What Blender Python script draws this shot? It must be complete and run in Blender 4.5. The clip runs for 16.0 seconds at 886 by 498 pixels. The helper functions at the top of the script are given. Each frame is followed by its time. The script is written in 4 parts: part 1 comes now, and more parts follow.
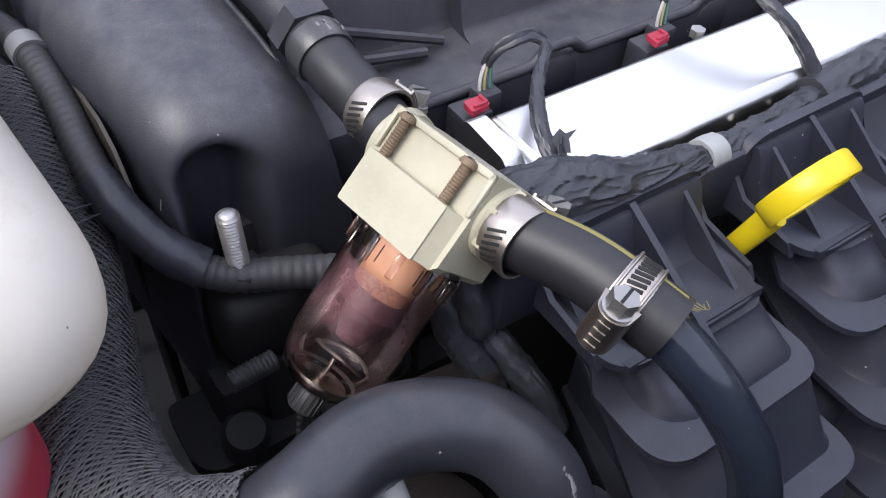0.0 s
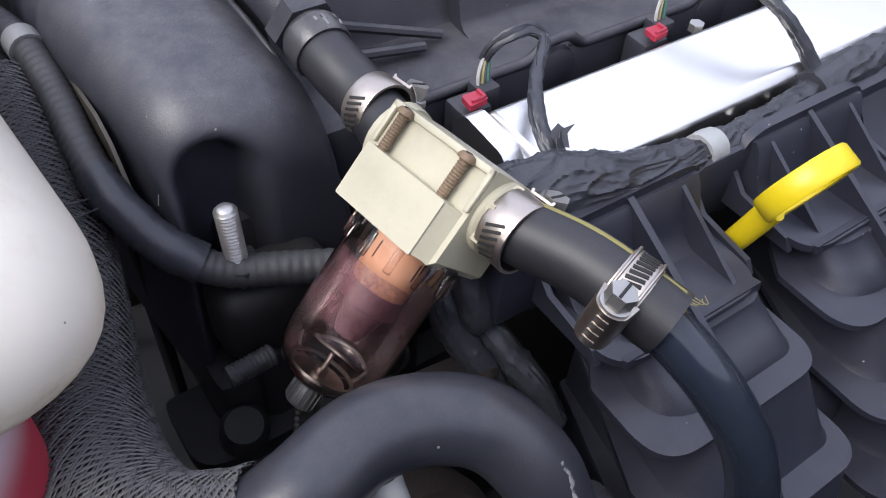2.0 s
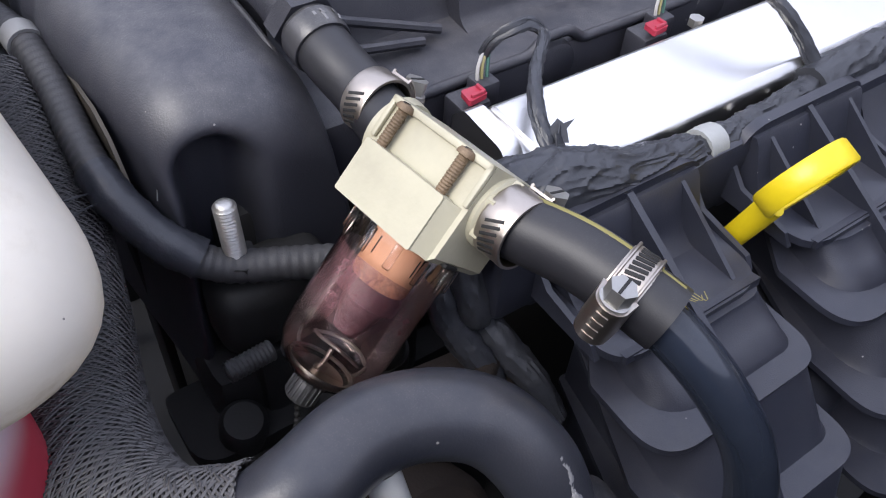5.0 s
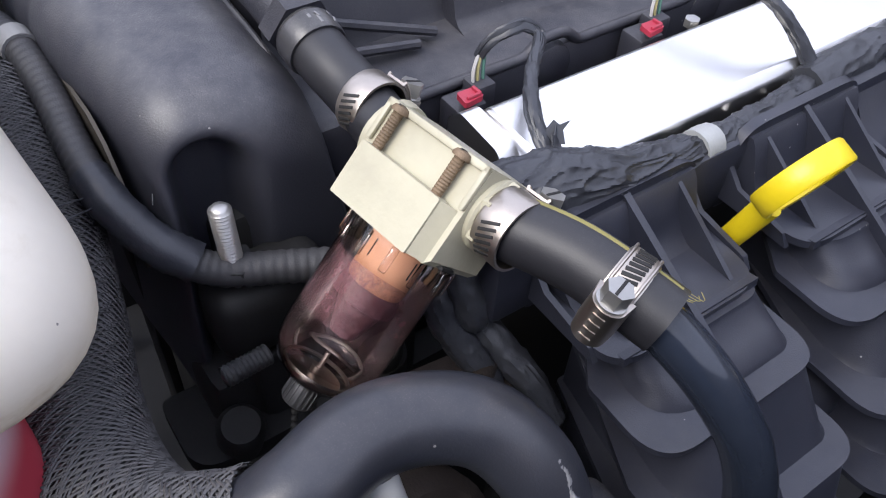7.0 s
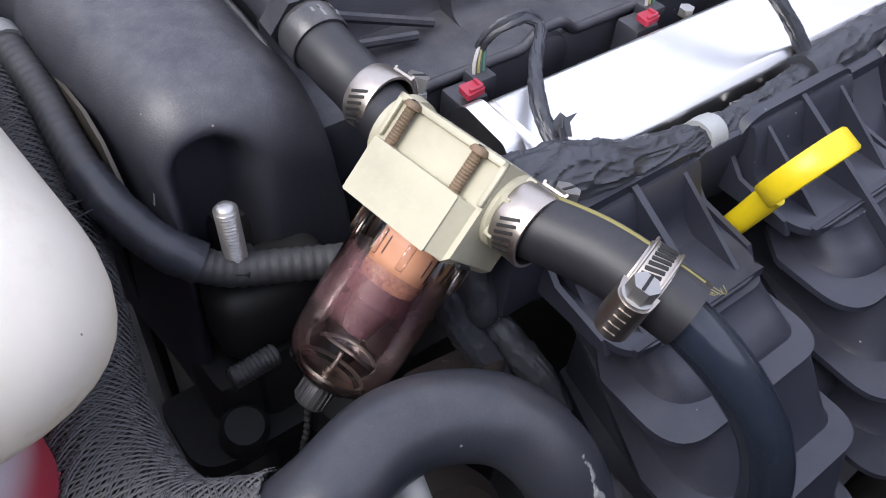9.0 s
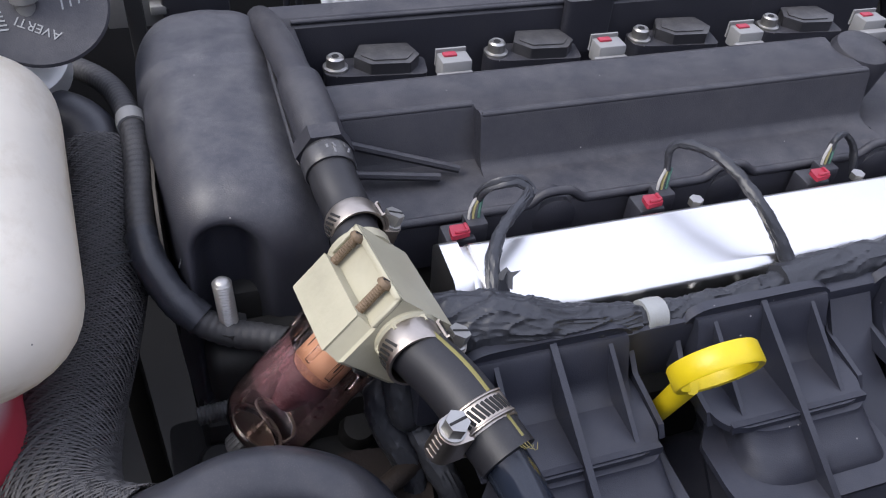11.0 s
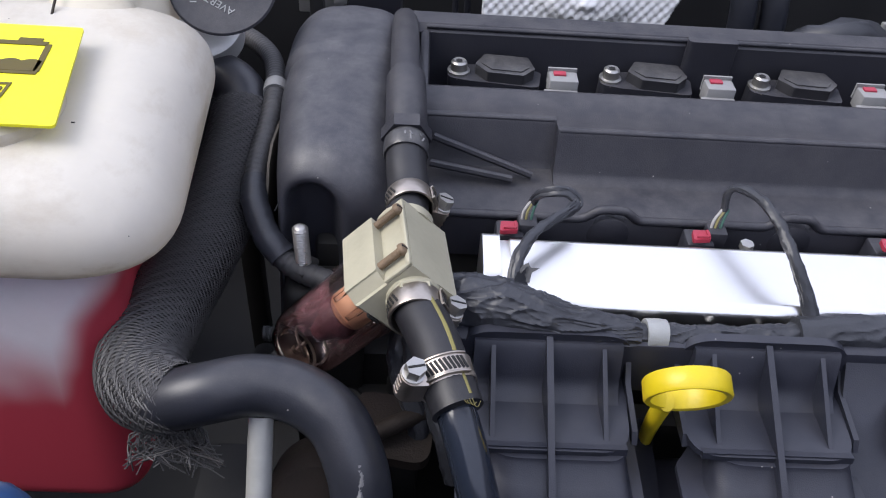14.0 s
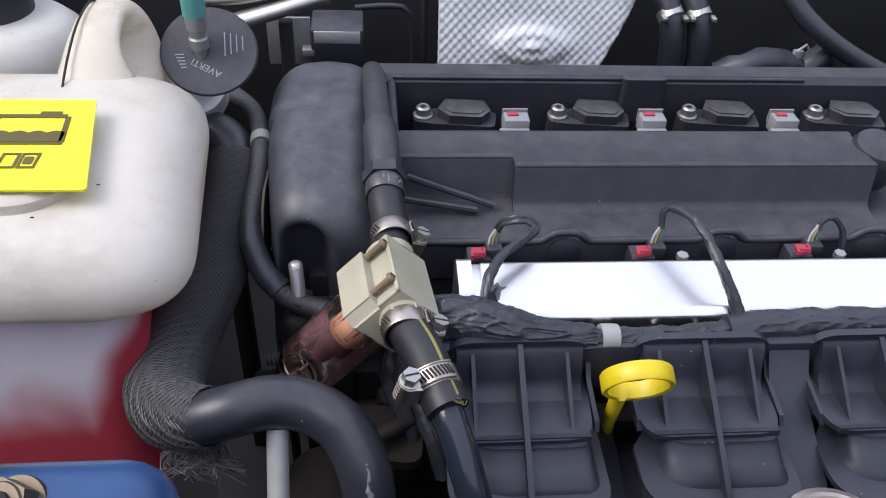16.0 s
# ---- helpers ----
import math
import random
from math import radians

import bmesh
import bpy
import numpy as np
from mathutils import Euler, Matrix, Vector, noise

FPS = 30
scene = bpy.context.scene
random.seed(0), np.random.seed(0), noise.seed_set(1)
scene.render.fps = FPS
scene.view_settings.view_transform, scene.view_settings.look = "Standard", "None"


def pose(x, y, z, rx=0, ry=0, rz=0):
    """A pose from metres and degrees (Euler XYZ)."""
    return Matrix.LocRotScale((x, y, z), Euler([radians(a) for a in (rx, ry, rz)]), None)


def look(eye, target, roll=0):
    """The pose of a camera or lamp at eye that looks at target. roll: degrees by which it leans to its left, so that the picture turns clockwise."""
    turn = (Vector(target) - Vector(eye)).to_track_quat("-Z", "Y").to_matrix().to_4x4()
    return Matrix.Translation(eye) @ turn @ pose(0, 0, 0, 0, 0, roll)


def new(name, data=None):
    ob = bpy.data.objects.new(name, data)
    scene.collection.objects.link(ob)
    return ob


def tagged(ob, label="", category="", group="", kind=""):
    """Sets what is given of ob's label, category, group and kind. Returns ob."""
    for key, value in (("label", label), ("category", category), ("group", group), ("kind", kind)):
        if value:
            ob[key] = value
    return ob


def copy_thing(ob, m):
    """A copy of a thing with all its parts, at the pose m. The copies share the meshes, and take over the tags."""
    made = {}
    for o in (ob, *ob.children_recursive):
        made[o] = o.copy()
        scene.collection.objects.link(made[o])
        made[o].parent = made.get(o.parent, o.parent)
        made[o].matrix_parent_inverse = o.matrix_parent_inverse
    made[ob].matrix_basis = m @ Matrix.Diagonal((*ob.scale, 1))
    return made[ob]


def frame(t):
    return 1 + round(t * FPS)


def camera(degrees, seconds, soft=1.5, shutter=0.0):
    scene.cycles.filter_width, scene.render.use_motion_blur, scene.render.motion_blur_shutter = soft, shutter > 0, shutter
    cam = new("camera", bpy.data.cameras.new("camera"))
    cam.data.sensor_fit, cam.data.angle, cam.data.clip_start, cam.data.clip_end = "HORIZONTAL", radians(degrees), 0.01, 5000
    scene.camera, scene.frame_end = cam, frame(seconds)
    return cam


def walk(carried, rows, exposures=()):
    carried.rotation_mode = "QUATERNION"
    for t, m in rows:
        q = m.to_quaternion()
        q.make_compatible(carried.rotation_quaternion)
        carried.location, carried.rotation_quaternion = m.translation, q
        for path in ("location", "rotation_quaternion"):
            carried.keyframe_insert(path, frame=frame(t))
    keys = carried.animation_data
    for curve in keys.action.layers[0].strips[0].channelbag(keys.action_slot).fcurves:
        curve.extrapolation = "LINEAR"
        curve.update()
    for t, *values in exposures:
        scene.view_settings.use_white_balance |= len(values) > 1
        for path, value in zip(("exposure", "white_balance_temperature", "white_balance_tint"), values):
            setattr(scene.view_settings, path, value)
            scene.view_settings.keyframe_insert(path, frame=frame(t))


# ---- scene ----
cam = camera(58.03, 16.0, soft=1.1)
# seconds, eye in metres, turn in degrees
PATH = [
    (0, -0.00897, 0.02305, 1.07515, 43.89, -3.13, -34.37),
    (0.5, -0.00873, 0.02336, 1.07526, 43.23, -3.00, -34.20),
    (1, -0.00867, 0.02365, 1.07497, 43.11, -3.11, -34.49),
    (1.5, -0.00869, 0.02345, 1.07497, 43.18, -3.10, -34.34),
    (2, -0.00880, 0.02323, 1.07503, 43.50, -3.20, -34.47),
    (2.5, -0.00852, 0.02347, 1.07543, 43.37, -3.22, -34.54),
    (3, -0.00831, 0.02348, 1.07505, 43.14, -3.11, -34.62),
    (3.5, -0.00843, 0.02343, 1.07468, 42.90, -2.99, -34.48),
    (4, -0.00858, 0.02355, 1.07510, 43.03, -3.13, -34.45),
    (6.5, -0.00857, 0.02341, 1.07466, 43.17, -3.18, -34.68),
    (7, -0.00780, 0.02348, 1.07445, 43.34, -3.04, -34.85),
    (7.5, -0.00797, 0.02340, 1.07448, 43.25, -3.10, -35.00),
    (8, -0.00765, 0.02289, 1.07382, 43.33, -3.02, -34.93),
    (8.5, -0.00751, 0.02262, 1.07298, 43.36, -3.24, -34.91),
    (9, -0.01614, 0.03374, 1.07389, 42.55, -4.01, -37.25),
    (9.5, -0.03994, 0.03291, 1.09423, 43.57, -2.11, -37.18),
    (10, -0.04492, 0.01326, 1.11525, 45.43, -2.89, -34.22),
    (10.2, -0.03116, 0.00185, 1.12261, 46.48, -3.32, -32.01),
    (12.3, 0.10325, -0.04034, 1.10778, 48.15, -2.79, 0.57),
    (12.5, 0.10512, -0.04273, 1.11008, 48.22, -2.67, 0.74),
    (13, 0.10504, -0.05582, 1.10615, 48.04, -3.16, 1.60),
    (13.5, 0.10058, -0.06685, 1.11994, 47.97, -3.32, 1.70),
    (14, 0.09331, -0.07558, 1.14475, 47.82, -3.41, 0.14),
    (14.5, 0.07334, -0.10643, 1.17255, 49.73, -4.04, -2.74),
    (15, 0.06580, -0.12368, 1.17619, 50.07, -3.61, -3.92),
    (15.5, 0.07469, -0.12241, 1.17755, 49.71, -3.33, -3.95),
    (16, 0.08134, -0.11365, 1.18033, 49.74, -2.82, -4.29),
]
EXPOSURES = [(0.0, 0.85), (4.2, 0.85), (6.3, 0.92), (8.5, 0.93), (9.5, 0.9), (10.2, 0.7), (12.5, 0.57), (16.0, 0.51)]
walk(cam, [(t, pose(x, y, z, rx, ry, rz)) for t, x, y, z, rx, ry, rz in PATH], EXPOSURES)

# ---- light ----
world = bpy.data.worlds.new("sky")
scene.world = world
world.use_nodes = True
wn = world.node_tree.nodes
wl = world.node_tree.links
sky = wn.new("ShaderNodeTexSky")
sky.sky_type = "NISHITA"
sky.sun_disc = False
sky.sun_elevation = radians(50)
sky.sun_rotation = radians(-95)
sky.dust_density = 5.0
# thin overcast: the clear sky's colour is veiled by an even bright cloud layer
veil = wn.new("ShaderNodeMix")
veil.data_type = "RGBA"
veil.inputs["Factor"].default_value = 0.8
veil.inputs["B"].default_value = (6.1, 6.5, 8.4, 1)
wl.new(sky.outputs[0], veil.inputs["A"])
wl.new(veil.outputs["Result"], wn["Background"].inputs[0])
wn["Background"].inputs[1].default_value = 0.15
sun_lamp = bpy.data.lights.new("sun", "SUN")
sun_lamp.energy = 1.7
sun_lamp.angle = radians(35)
sun_lamp.color = (1.0, 0.97, 0.94)
sun = new("sun", sun_lamp)
sun.matrix_world = look((-2.3, -0.2, 2.8), (0, 0, 0))

# ---- materials ----


def material(name, color, rough=0.5, metal=0.0, dust=0.0, dust_color=(0.35, 0.34, 0.32), grain=900.0, bump=0.15, patch=0.25,
             spread=0.25, coat=0.0, grain_dist=0.0004, speck=0.0):
    """Procedural surface: broad tone patches, fine grain relief, settled dust on upward faces, light specks."""
    m = bpy.data.materials.new(name)
    m.use_nodes = True
    n, l = m.node_tree.nodes, m.node_tree.links
    b = n["Principled BSDF"]
    co = n.new("ShaderNodeTexCoord")
    big = n.new("ShaderNodeTexNoise")
    big.inputs["Scale"].default_value = 22.0
    big.inputs["Detail"].default_value = 5.0
    big.inputs["Roughness"].default_value = 0.65
    fine = n.new("ShaderNodeTexNoise")
    fine.inputs["Scale"].default_value = grain
    fine.inputs["Detail"].default_value = 3.0
    l.new(co.outputs["Object"], big.inputs["Vector"])
    l.new(co.outputs["Object"], fine.inputs["Vector"])
    tone = n.new("ShaderNodeMapRange")
    tone.inputs["From Min"].default_value = 0.25
    tone.inputs["From Max"].default_value = 0.75
    tone.inputs["To Min"].default_value = 1.0 - patch
    tone.inputs["To Max"].default_value = 1.0 + patch
    l.new(big.outputs["Fac"], tone.inputs["Value"])
    mul = n.new("ShaderNodeMix")
    mul.data_type = "RGBA"
    mul.blend_type = "MULTIPLY"
    mul.inputs["Factor"].default_value = 1.0
    mul.inputs["A"].default_value = (*color, 1)
    l.new(tone.outputs[0], mul.inputs["B"])
    out = mul.outputs["Result"]
    if dust:
        geo = n.new("ShaderNodeNewGeometry")
        sep = n.new("ShaderNodeSeparateXYZ")
        l.new(geo.outputs["Normal"], sep.inputs[0])
        up = n.new("ShaderNodeMapRange")
        up.inputs["From Min"].default_value = 0.1
        up.inputs["From Max"].default_value = 1.0
        l.new(sep.outputs["Z"], up.inputs["Value"])
        cloud = n.new("ShaderNodeTexNoise")
        cloud.inputs["Scale"].default_value = 60.0
        cloud.inputs["Detail"].default_value = 8.0
        cloud.inputs["Roughness"].default_value = 0.75
        l.new(co.outputs["Object"], cloud.inputs["Vector"])
        amt = n.new("ShaderNodeMapRange")
        amt.inputs["From Min"].default_value = 0.35
        amt.inputs["From Max"].default_value = 0.7
        amt.inputs["To Max"].default_value = dust
        l.new(cloud.outputs["Fac"], amt.inputs["Value"])
        fac = n.new("ShaderNodeMath")
        fac.operation = "MULTIPLY"
        l.new(up.outputs[0], fac.inputs[0])
        l.new(amt.outputs[0], fac.inputs[1])
        # fine flecks lie among the broad film of dust
        fleck = n.new("ShaderNodeTexNoise")
        fleck.inputs["Scale"].default_value = 2600.0
        fleck.inputs["Detail"].default_value = 2.0
        l.new(co.outputs["Object"], fleck.inputs["Vector"])
        grit = n.new("ShaderNodeMapRange")
        grit.inputs["From Min"].default_value = 0.56
        grit.inputs["From Max"].default_value = 0.72
        grit.inputs["To Min"].default_value = 0.7
        grit.inputs["To Max"].default_value = 1.8
        l.new(fleck.outputs["Fac"], grit.inputs["Value"])
        dusty = n.new("ShaderNodeMath")
        dusty.operation = "MULTIPLY"
        dusty.use_clamp = True
        l.new(fac.outputs[0], dusty.inputs[0])
        l.new(grit.outputs[0], dusty.inputs[1])
        mix = n.new("ShaderNodeMix")
        mix.data_type = "RGBA"
        l.new(dusty.outputs[0], mix.inputs["Factor"])
        l.new(out, mix.inputs["A"])
        mix.inputs["B"].default_value = (*dust_color, 1)
        out = mix.outputs["Result"]
    if speck:
        vor = n.new("ShaderNodeTexVoronoi")
        vor.inputs["Scale"].default_value = 260.0
        l.new(co.outputs["Object"], vor.inputs["Vector"])
        near = n.new("ShaderNodeMath")
        near.operation = "LESS_THAN"
        near.inputs[1].default_value = 0.09
        l.new(vor.outputs["Distance"], near.inputs[0])
        pick = n.new("ShaderNodeSeparateColor")
        l.new(vor.outputs["Color"], pick.inputs[0])
        few = n.new("ShaderNodeMath")
        few.operation = "LESS_THAN"
        few.inputs[1].default_value = speck
        l.new(pick.outputs[0], few.inputs[0])
        both = n.new("ShaderNodeMath")
        both.operation = "MULTIPLY"
        l.new(near.outputs[0], both.inputs[0])
        l.new(few.outputs[0], both.inputs[1])
        mix2 = n.new("ShaderNodeMix")
        mix2.data_type = "RGBA"
        l.new(both.outputs[0], mix2.inputs["Factor"])
        l.new(out, mix2.inputs["A"])
        mix2.inputs["B"].default_value = (0.3, 0.29, 0.27, 1)
        out = mix2.outputs["Result"]
    l.new(out, b.inputs["Base Color"])
    rr = n.new("ShaderNodeMapRange")
    rr.inputs["To Min"].default_value = max(0.02, rough - spread * rough)
    rr.inputs["To Max"].default_value = min(1.0, rough + spread * rough)
    l.new(big.outputs["Fac"], rr.inputs["Value"])
    l.new(rr.outputs[0], b.inputs["Roughness"])
    b.inputs["Metallic"].default_value = metal
    b.inputs["Coat Weight"].default_value = coat
    if bump:
        bp = n.new("ShaderNodeBump")
        bp.inputs["Strength"].default_value = bump
        bp.inputs["Distance"].default_value = grain_dist
        l.new(fine.outputs["Fac"], bp.inputs["Height"])
        l.new(bp.outputs[0], b.inputs["Normal"])
    return m


PLASTIC = material("black_plastic", (0.022, 0.0225, 0.030), 0.48, patch=0.15, dust=0.17, dust_color=(0.34, 0.32, 0.3), grain=1500, bump=0.35, speck=0.03)
# the cover's plastic with base colour and dust lifted to brighten the hump
HUMP = material("lightened_black_plastic", (0.034, 0.035, 0.045), 0.45, patch=0.1, dust=0.25, dust_color=(0.33, 0.32, 0.31), grain=1500, bump=0.35, speck=0.02)
MANIFOLD = material("manifold_plastic", (0.021, 0.023, 0.034), 0.38, dust=0.06, dust_color=(0.3, 0.27, 0.24), grain=2000, bump=0.22, speck=0.05)
DARK = material("dark_metal", (0.009, 0.0088, 0.009), 0.7, dust=0.02)
RUBBER = material("black_rubber", (0.022, 0.024, 0.032), 0.35, dust=0.13, dust_color=(0.24, 0.21, 0.19), grain=1200, bump=0.12, speck=0.02)
FABRIC = material("hose_rubber_matt", (0.013, 0.013, 0.016), 0.46, dust=0.04, grain=2500, bump=0.1, speck=0.02)
NYLON = material("nylon_hose", (0.014, 0.018, 0.028), 0.13, dust=0.03, grain=600, bump=0.05)
CONDUIT = material("dusty_conduit", (0.032, 0.032, 0.035), 0.56, dust=0.13, dust_color=(0.3, 0.28, 0.26), grain=1500, bump=0.3)
TAPE = material("cloth_tape", (0.03, 0.032, 0.039), 0.4, dust=0.0, grain=800, bump=0.3)
BRAID = material("braid_sleeve", (0.058, 0.056, 0.058), 0.55, dust=0.06)
STEEL = material("bright_steel", (0.5, 0.445, 0.39), 0.36, 1.0, grain=420, bump=0.35, patch=0.35)
ZINC = material("zinc_bolt", (0.45, 0.44, 0.42), 0.42, 0.9, grain=1500, bump=0.2)
GREYMETAL = material("grey_metal", (0.3, 0.3, 0.3), 0.5, 0.6, grain=900, bump=0.2)
CHROME = material("chrome", (0.92, 0.90, 0.87), 0.3, 1.0, grain=300, bump=0.03, patch=0.05)
BEIGE = material("beige_cast_paint", (0.4, 0.375, 0.275), 0.45, dust=0.15, dust_color=(0.3, 0.27, 0.2), patch=0.2, grain=420, bump=0.3, speck=0.05)
RUST = material("rusty_screw", (0.19, 0.135, 0.085), 0.65, 0.3, grain=1500, bump=0.5, patch=0.5)
ORANGE = material("orange_element", (0.66, 0.36, 0.22), 0.55, grain=900, bump=0.2, patch=0.2)
YELLOW = material("yellow_plastic", (0.68, 0.52, 0.012), 0.4, dust=0.2, dust_color=(0.28, 0.22, 0.08), grain=500, bump=0.25, patch=0.2)
CARD = material("yellow_card", (0.86, 0.82, 0.02), 0.4, grain=300, bump=0.03, patch=0.03)
INK = material("label_ink", (0.1, 0.075, 0.01), 0.5, bump=0)
RED = material("red_plastic", (0.34, 0.03, 0.055), 0.4, bump=0.1)
GREYPLASTIC = material("grey_plastic", (0.22, 0.22, 0.22), 0.5, bump=0.1)
WHITETAPE = material("white_tape", (0.3, 0.31, 0.31), 0.6, bump=0.3, grain=900)
YSTRIPE = material("yellow_stripe", (0.17, 0.15, 0.05), 0.7, bump=0.2, patch=0.3)
BLUE = material("blue_plastic", (0.022, 0.06, 0.16), 0.3, bump=0.05)
BRASS = material("worn_brass", (0.13, 0.108, 0.08), 0.5, 0.85, bump=0.15, patch=0.3)
FOIL = material("heat_shield_foil", (0.7, 0.7, 0.69), 0.58, 0.85, grain=700, bump=0.1, patch=0.1)
WIREY = material("yellow_wire", (0.3, 0.27, 0.12), 0.5, bump=0)
WIREG = material("green_wire", (0.06, 0.15, 0.12), 0.5, bump=0)
WIREW = material("white_wire", (0.4, 0.39, 0.38), 0.5, bump=0)
TEAL = material("teal_plastic", (0.1, 0.32, 0.3), 0.35, bump=0.05)
ASPHALT = material("asphalt", (0.05, 0.05, 0.05), 0.85, grain=200, bump=0.6)
PAINT = material("bay_paint", (0.012, 0.012, 0.013), 0.65)


def let_through(m, share, tint):
    """A thin shell that passes part of the light into the hollow behind it."""
    n, l = m.node_tree.nodes, m.node_tree.links
    b = n["Principled BSDF"]
    tl = n.new("ShaderNodeBsdfTranslucent")
    shade = n.new("ShaderNodeMix")
    shade.data_type = "RGBA"
    shade.blend_type = "MULTIPLY"
    shade.inputs["Factor"].default_value = 1.0
    l.new(b.inputs["Base Color"].links[0].from_socket, shade.inputs["A"])
    shade.inputs["B"].default_value = (*tint, 1)
    l.new(shade.outputs["Result"], tl.inputs[0])
    mx = n.new("ShaderNodeMixShader")
    mx.inputs[0].default_value = share
    l.new(b.outputs[0], mx.inputs[1])
    l.new(tl.outputs[0], mx.inputs[2])
    l.new(mx.outputs[0], n["Material Output"].inputs[0])
    return m


def tank_material(stain, base=(0.8, 0.765, 0.69), seam=0.0):
    """Milky translucent polyethylene, yellowed in places."""
    m = material("milky_polyethylene", base, 0.4, grain=260, bump=0.06, patch=0.07, speck=0.02)
    b = m.node_tree.nodes["Principled BSDF"]
    # yellow-brown grime in soft blotches
    n, l = m.node_tree.nodes, m.node_tree.links
    co = n.new("ShaderNodeTexCoord")
    blot = n.new("ShaderNodeTexNoise")
    blot.inputs["Scale"].default_value = 14.0
    blot.inputs["Detail"].default_value = 7.0
    blot.inputs["Roughness"].default_value = 0.7
    squash = n.new("ShaderNodeMapping")
    squash.inputs["Scale"].default_value = (1.0, 1.0, 2.6)
    l.new(co.outputs["Object"], squash.inputs["Vector"])
    l.new(squash.outputs[0], blot.inputs["Vector"])
    mr = n.new("ShaderNodeMapRange")
    mr.inputs["From Min"].default_value = 0.52
    mr.inputs["From Max"].default_value = 0.78
    mr.inputs["To Max"].default_value = stain
    l.new(blot.outputs["Fac"], mr.inputs["Value"])
    mix = n.new("ShaderNodeMix")
    mix.data_type = "RGBA"
    fac = mr.outputs[0]
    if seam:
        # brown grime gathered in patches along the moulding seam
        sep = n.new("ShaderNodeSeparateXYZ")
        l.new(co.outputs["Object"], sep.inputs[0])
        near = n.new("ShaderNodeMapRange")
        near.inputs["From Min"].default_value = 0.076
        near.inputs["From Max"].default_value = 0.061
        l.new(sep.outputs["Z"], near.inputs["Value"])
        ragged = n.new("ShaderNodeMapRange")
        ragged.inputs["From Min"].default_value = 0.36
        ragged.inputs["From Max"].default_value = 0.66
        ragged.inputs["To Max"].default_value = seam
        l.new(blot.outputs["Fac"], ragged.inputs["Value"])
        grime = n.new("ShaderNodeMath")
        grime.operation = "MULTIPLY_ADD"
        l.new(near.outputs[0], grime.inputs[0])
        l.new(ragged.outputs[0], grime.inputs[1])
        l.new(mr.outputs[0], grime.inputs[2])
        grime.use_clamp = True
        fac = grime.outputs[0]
    l.new(fac, mix.inputs["Factor"])
    l.new(b.inputs["Base Color"].links[0].from_socket, mix.inputs["A"])
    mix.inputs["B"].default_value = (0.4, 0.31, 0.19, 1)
    l.new(mix.outputs["Result"], b.inputs["Base Color"])
    return m


def coolant_material():
    """Milky plastic with red coolant behind it: red below an uneven level, white above."""
    m = material("coolant_tank", (0.93, 0.89, 0.92), 0.3, grain=260, bump=0.05, patch=0.06)
    n, l = m.node_tree.nodes, m.node_tree.links
    b = n["Principled BSDF"]
    co = n.new("ShaderNodeTexCoord")
    sep = n.new("ShaderNodeSeparateXYZ")
    l.new(co.outputs["Object"], sep.inputs[0])
    # refraction put into the colour: red drawn higher at the narrow end, wavering slightly
    lift = n.new("ShaderNodeMapRange")
    lift.inputs["From Min"].default_value = 0.04
    lift.inputs["From Max"].default_value = 0.072
    lift.inputs["To Max"].default_value = 0.05
    l.new(sep.outputs["X"], lift.inputs["Value"])
    wob = n.new("ShaderNodeTexNoise")
    wob.inputs["Scale"].default_value = 18.0
    l.new(co.outputs["Object"], wob.inputs["Vector"])
    wobble = n.new("ShaderNodeMath")
    wobble.operation = "MULTIPLY_ADD"
    wobble.inputs[1].default_value = 0.05
    l.new(wob.outputs["Fac"], wobble.inputs[0])
    l.new(lift.outputs[0], wobble.inputs[2])
    low = n.new("ShaderNodeMath")
    low.operation = "SUBTRACT"
    l.new(sep.outputs["Z"], low.inputs[0])
    l.new(wobble.outputs[0], low.inputs[1])
    ramp = n.new("ShaderNodeMapRange")
    ramp.interpolation_type = "SMOOTHSTEP"
    ramp.inputs["From Min"].default_value = LEVEL - 0.008
    ramp.inputs["From Max"].default_value = LEVEL + 0.022
    ramp.inputs["To Min"].default_value = 1.0
    ramp.inputs["To Max"].default_value = 0.0
    l.new(low.outputs[0], ramp.inputs["Value"])
    mix = n.new("ShaderNodeMix")
    mix.data_type = "RGBA"
    l.new(ramp.outputs[0], mix.inputs["Factor"])
    l.new(b.inputs["Base Color"].links[0].from_socket, mix.inputs["A"])
    mix.inputs["B"].default_value = (0.54, 0.065, 0.095, 1)
    l.new(mix.outputs["Result"], b.inputs["Base Color"])
    return m


def clear_material(name, tint, gloss=0.05):
    """Thin clear plastic: tinted see-through with a gloss that rises to the rim."""
    m = bpy.data.materials.new(name)
    m.use_nodes = True
    n, l = m.node_tree.nodes, m.node_tree.links
    n.remove(n["Principled BSDF"])
    tr = n.new("ShaderNodeBsdfTransparent")
    tr.inputs[0].default_value = (*tint, 1)
    gl = n.new("ShaderNodeBsdfGlossy")
    gl.inputs["Roughness"].default_value = gloss
    fr = n.new("ShaderNodeFresnel")
    fr.inputs["IOR"].default_value = 1.5
    mx = n.new("ShaderNodeMixShader")
    l.new(fr.outputs[0], mx.inputs[0])
    l.new(tr.outputs[0], mx.inputs[1])
    l.new(gl.outputs[0], mx.inputs[2])
    l.new(mx.outputs[0], n["Material Output"].inputs[0])
    return m


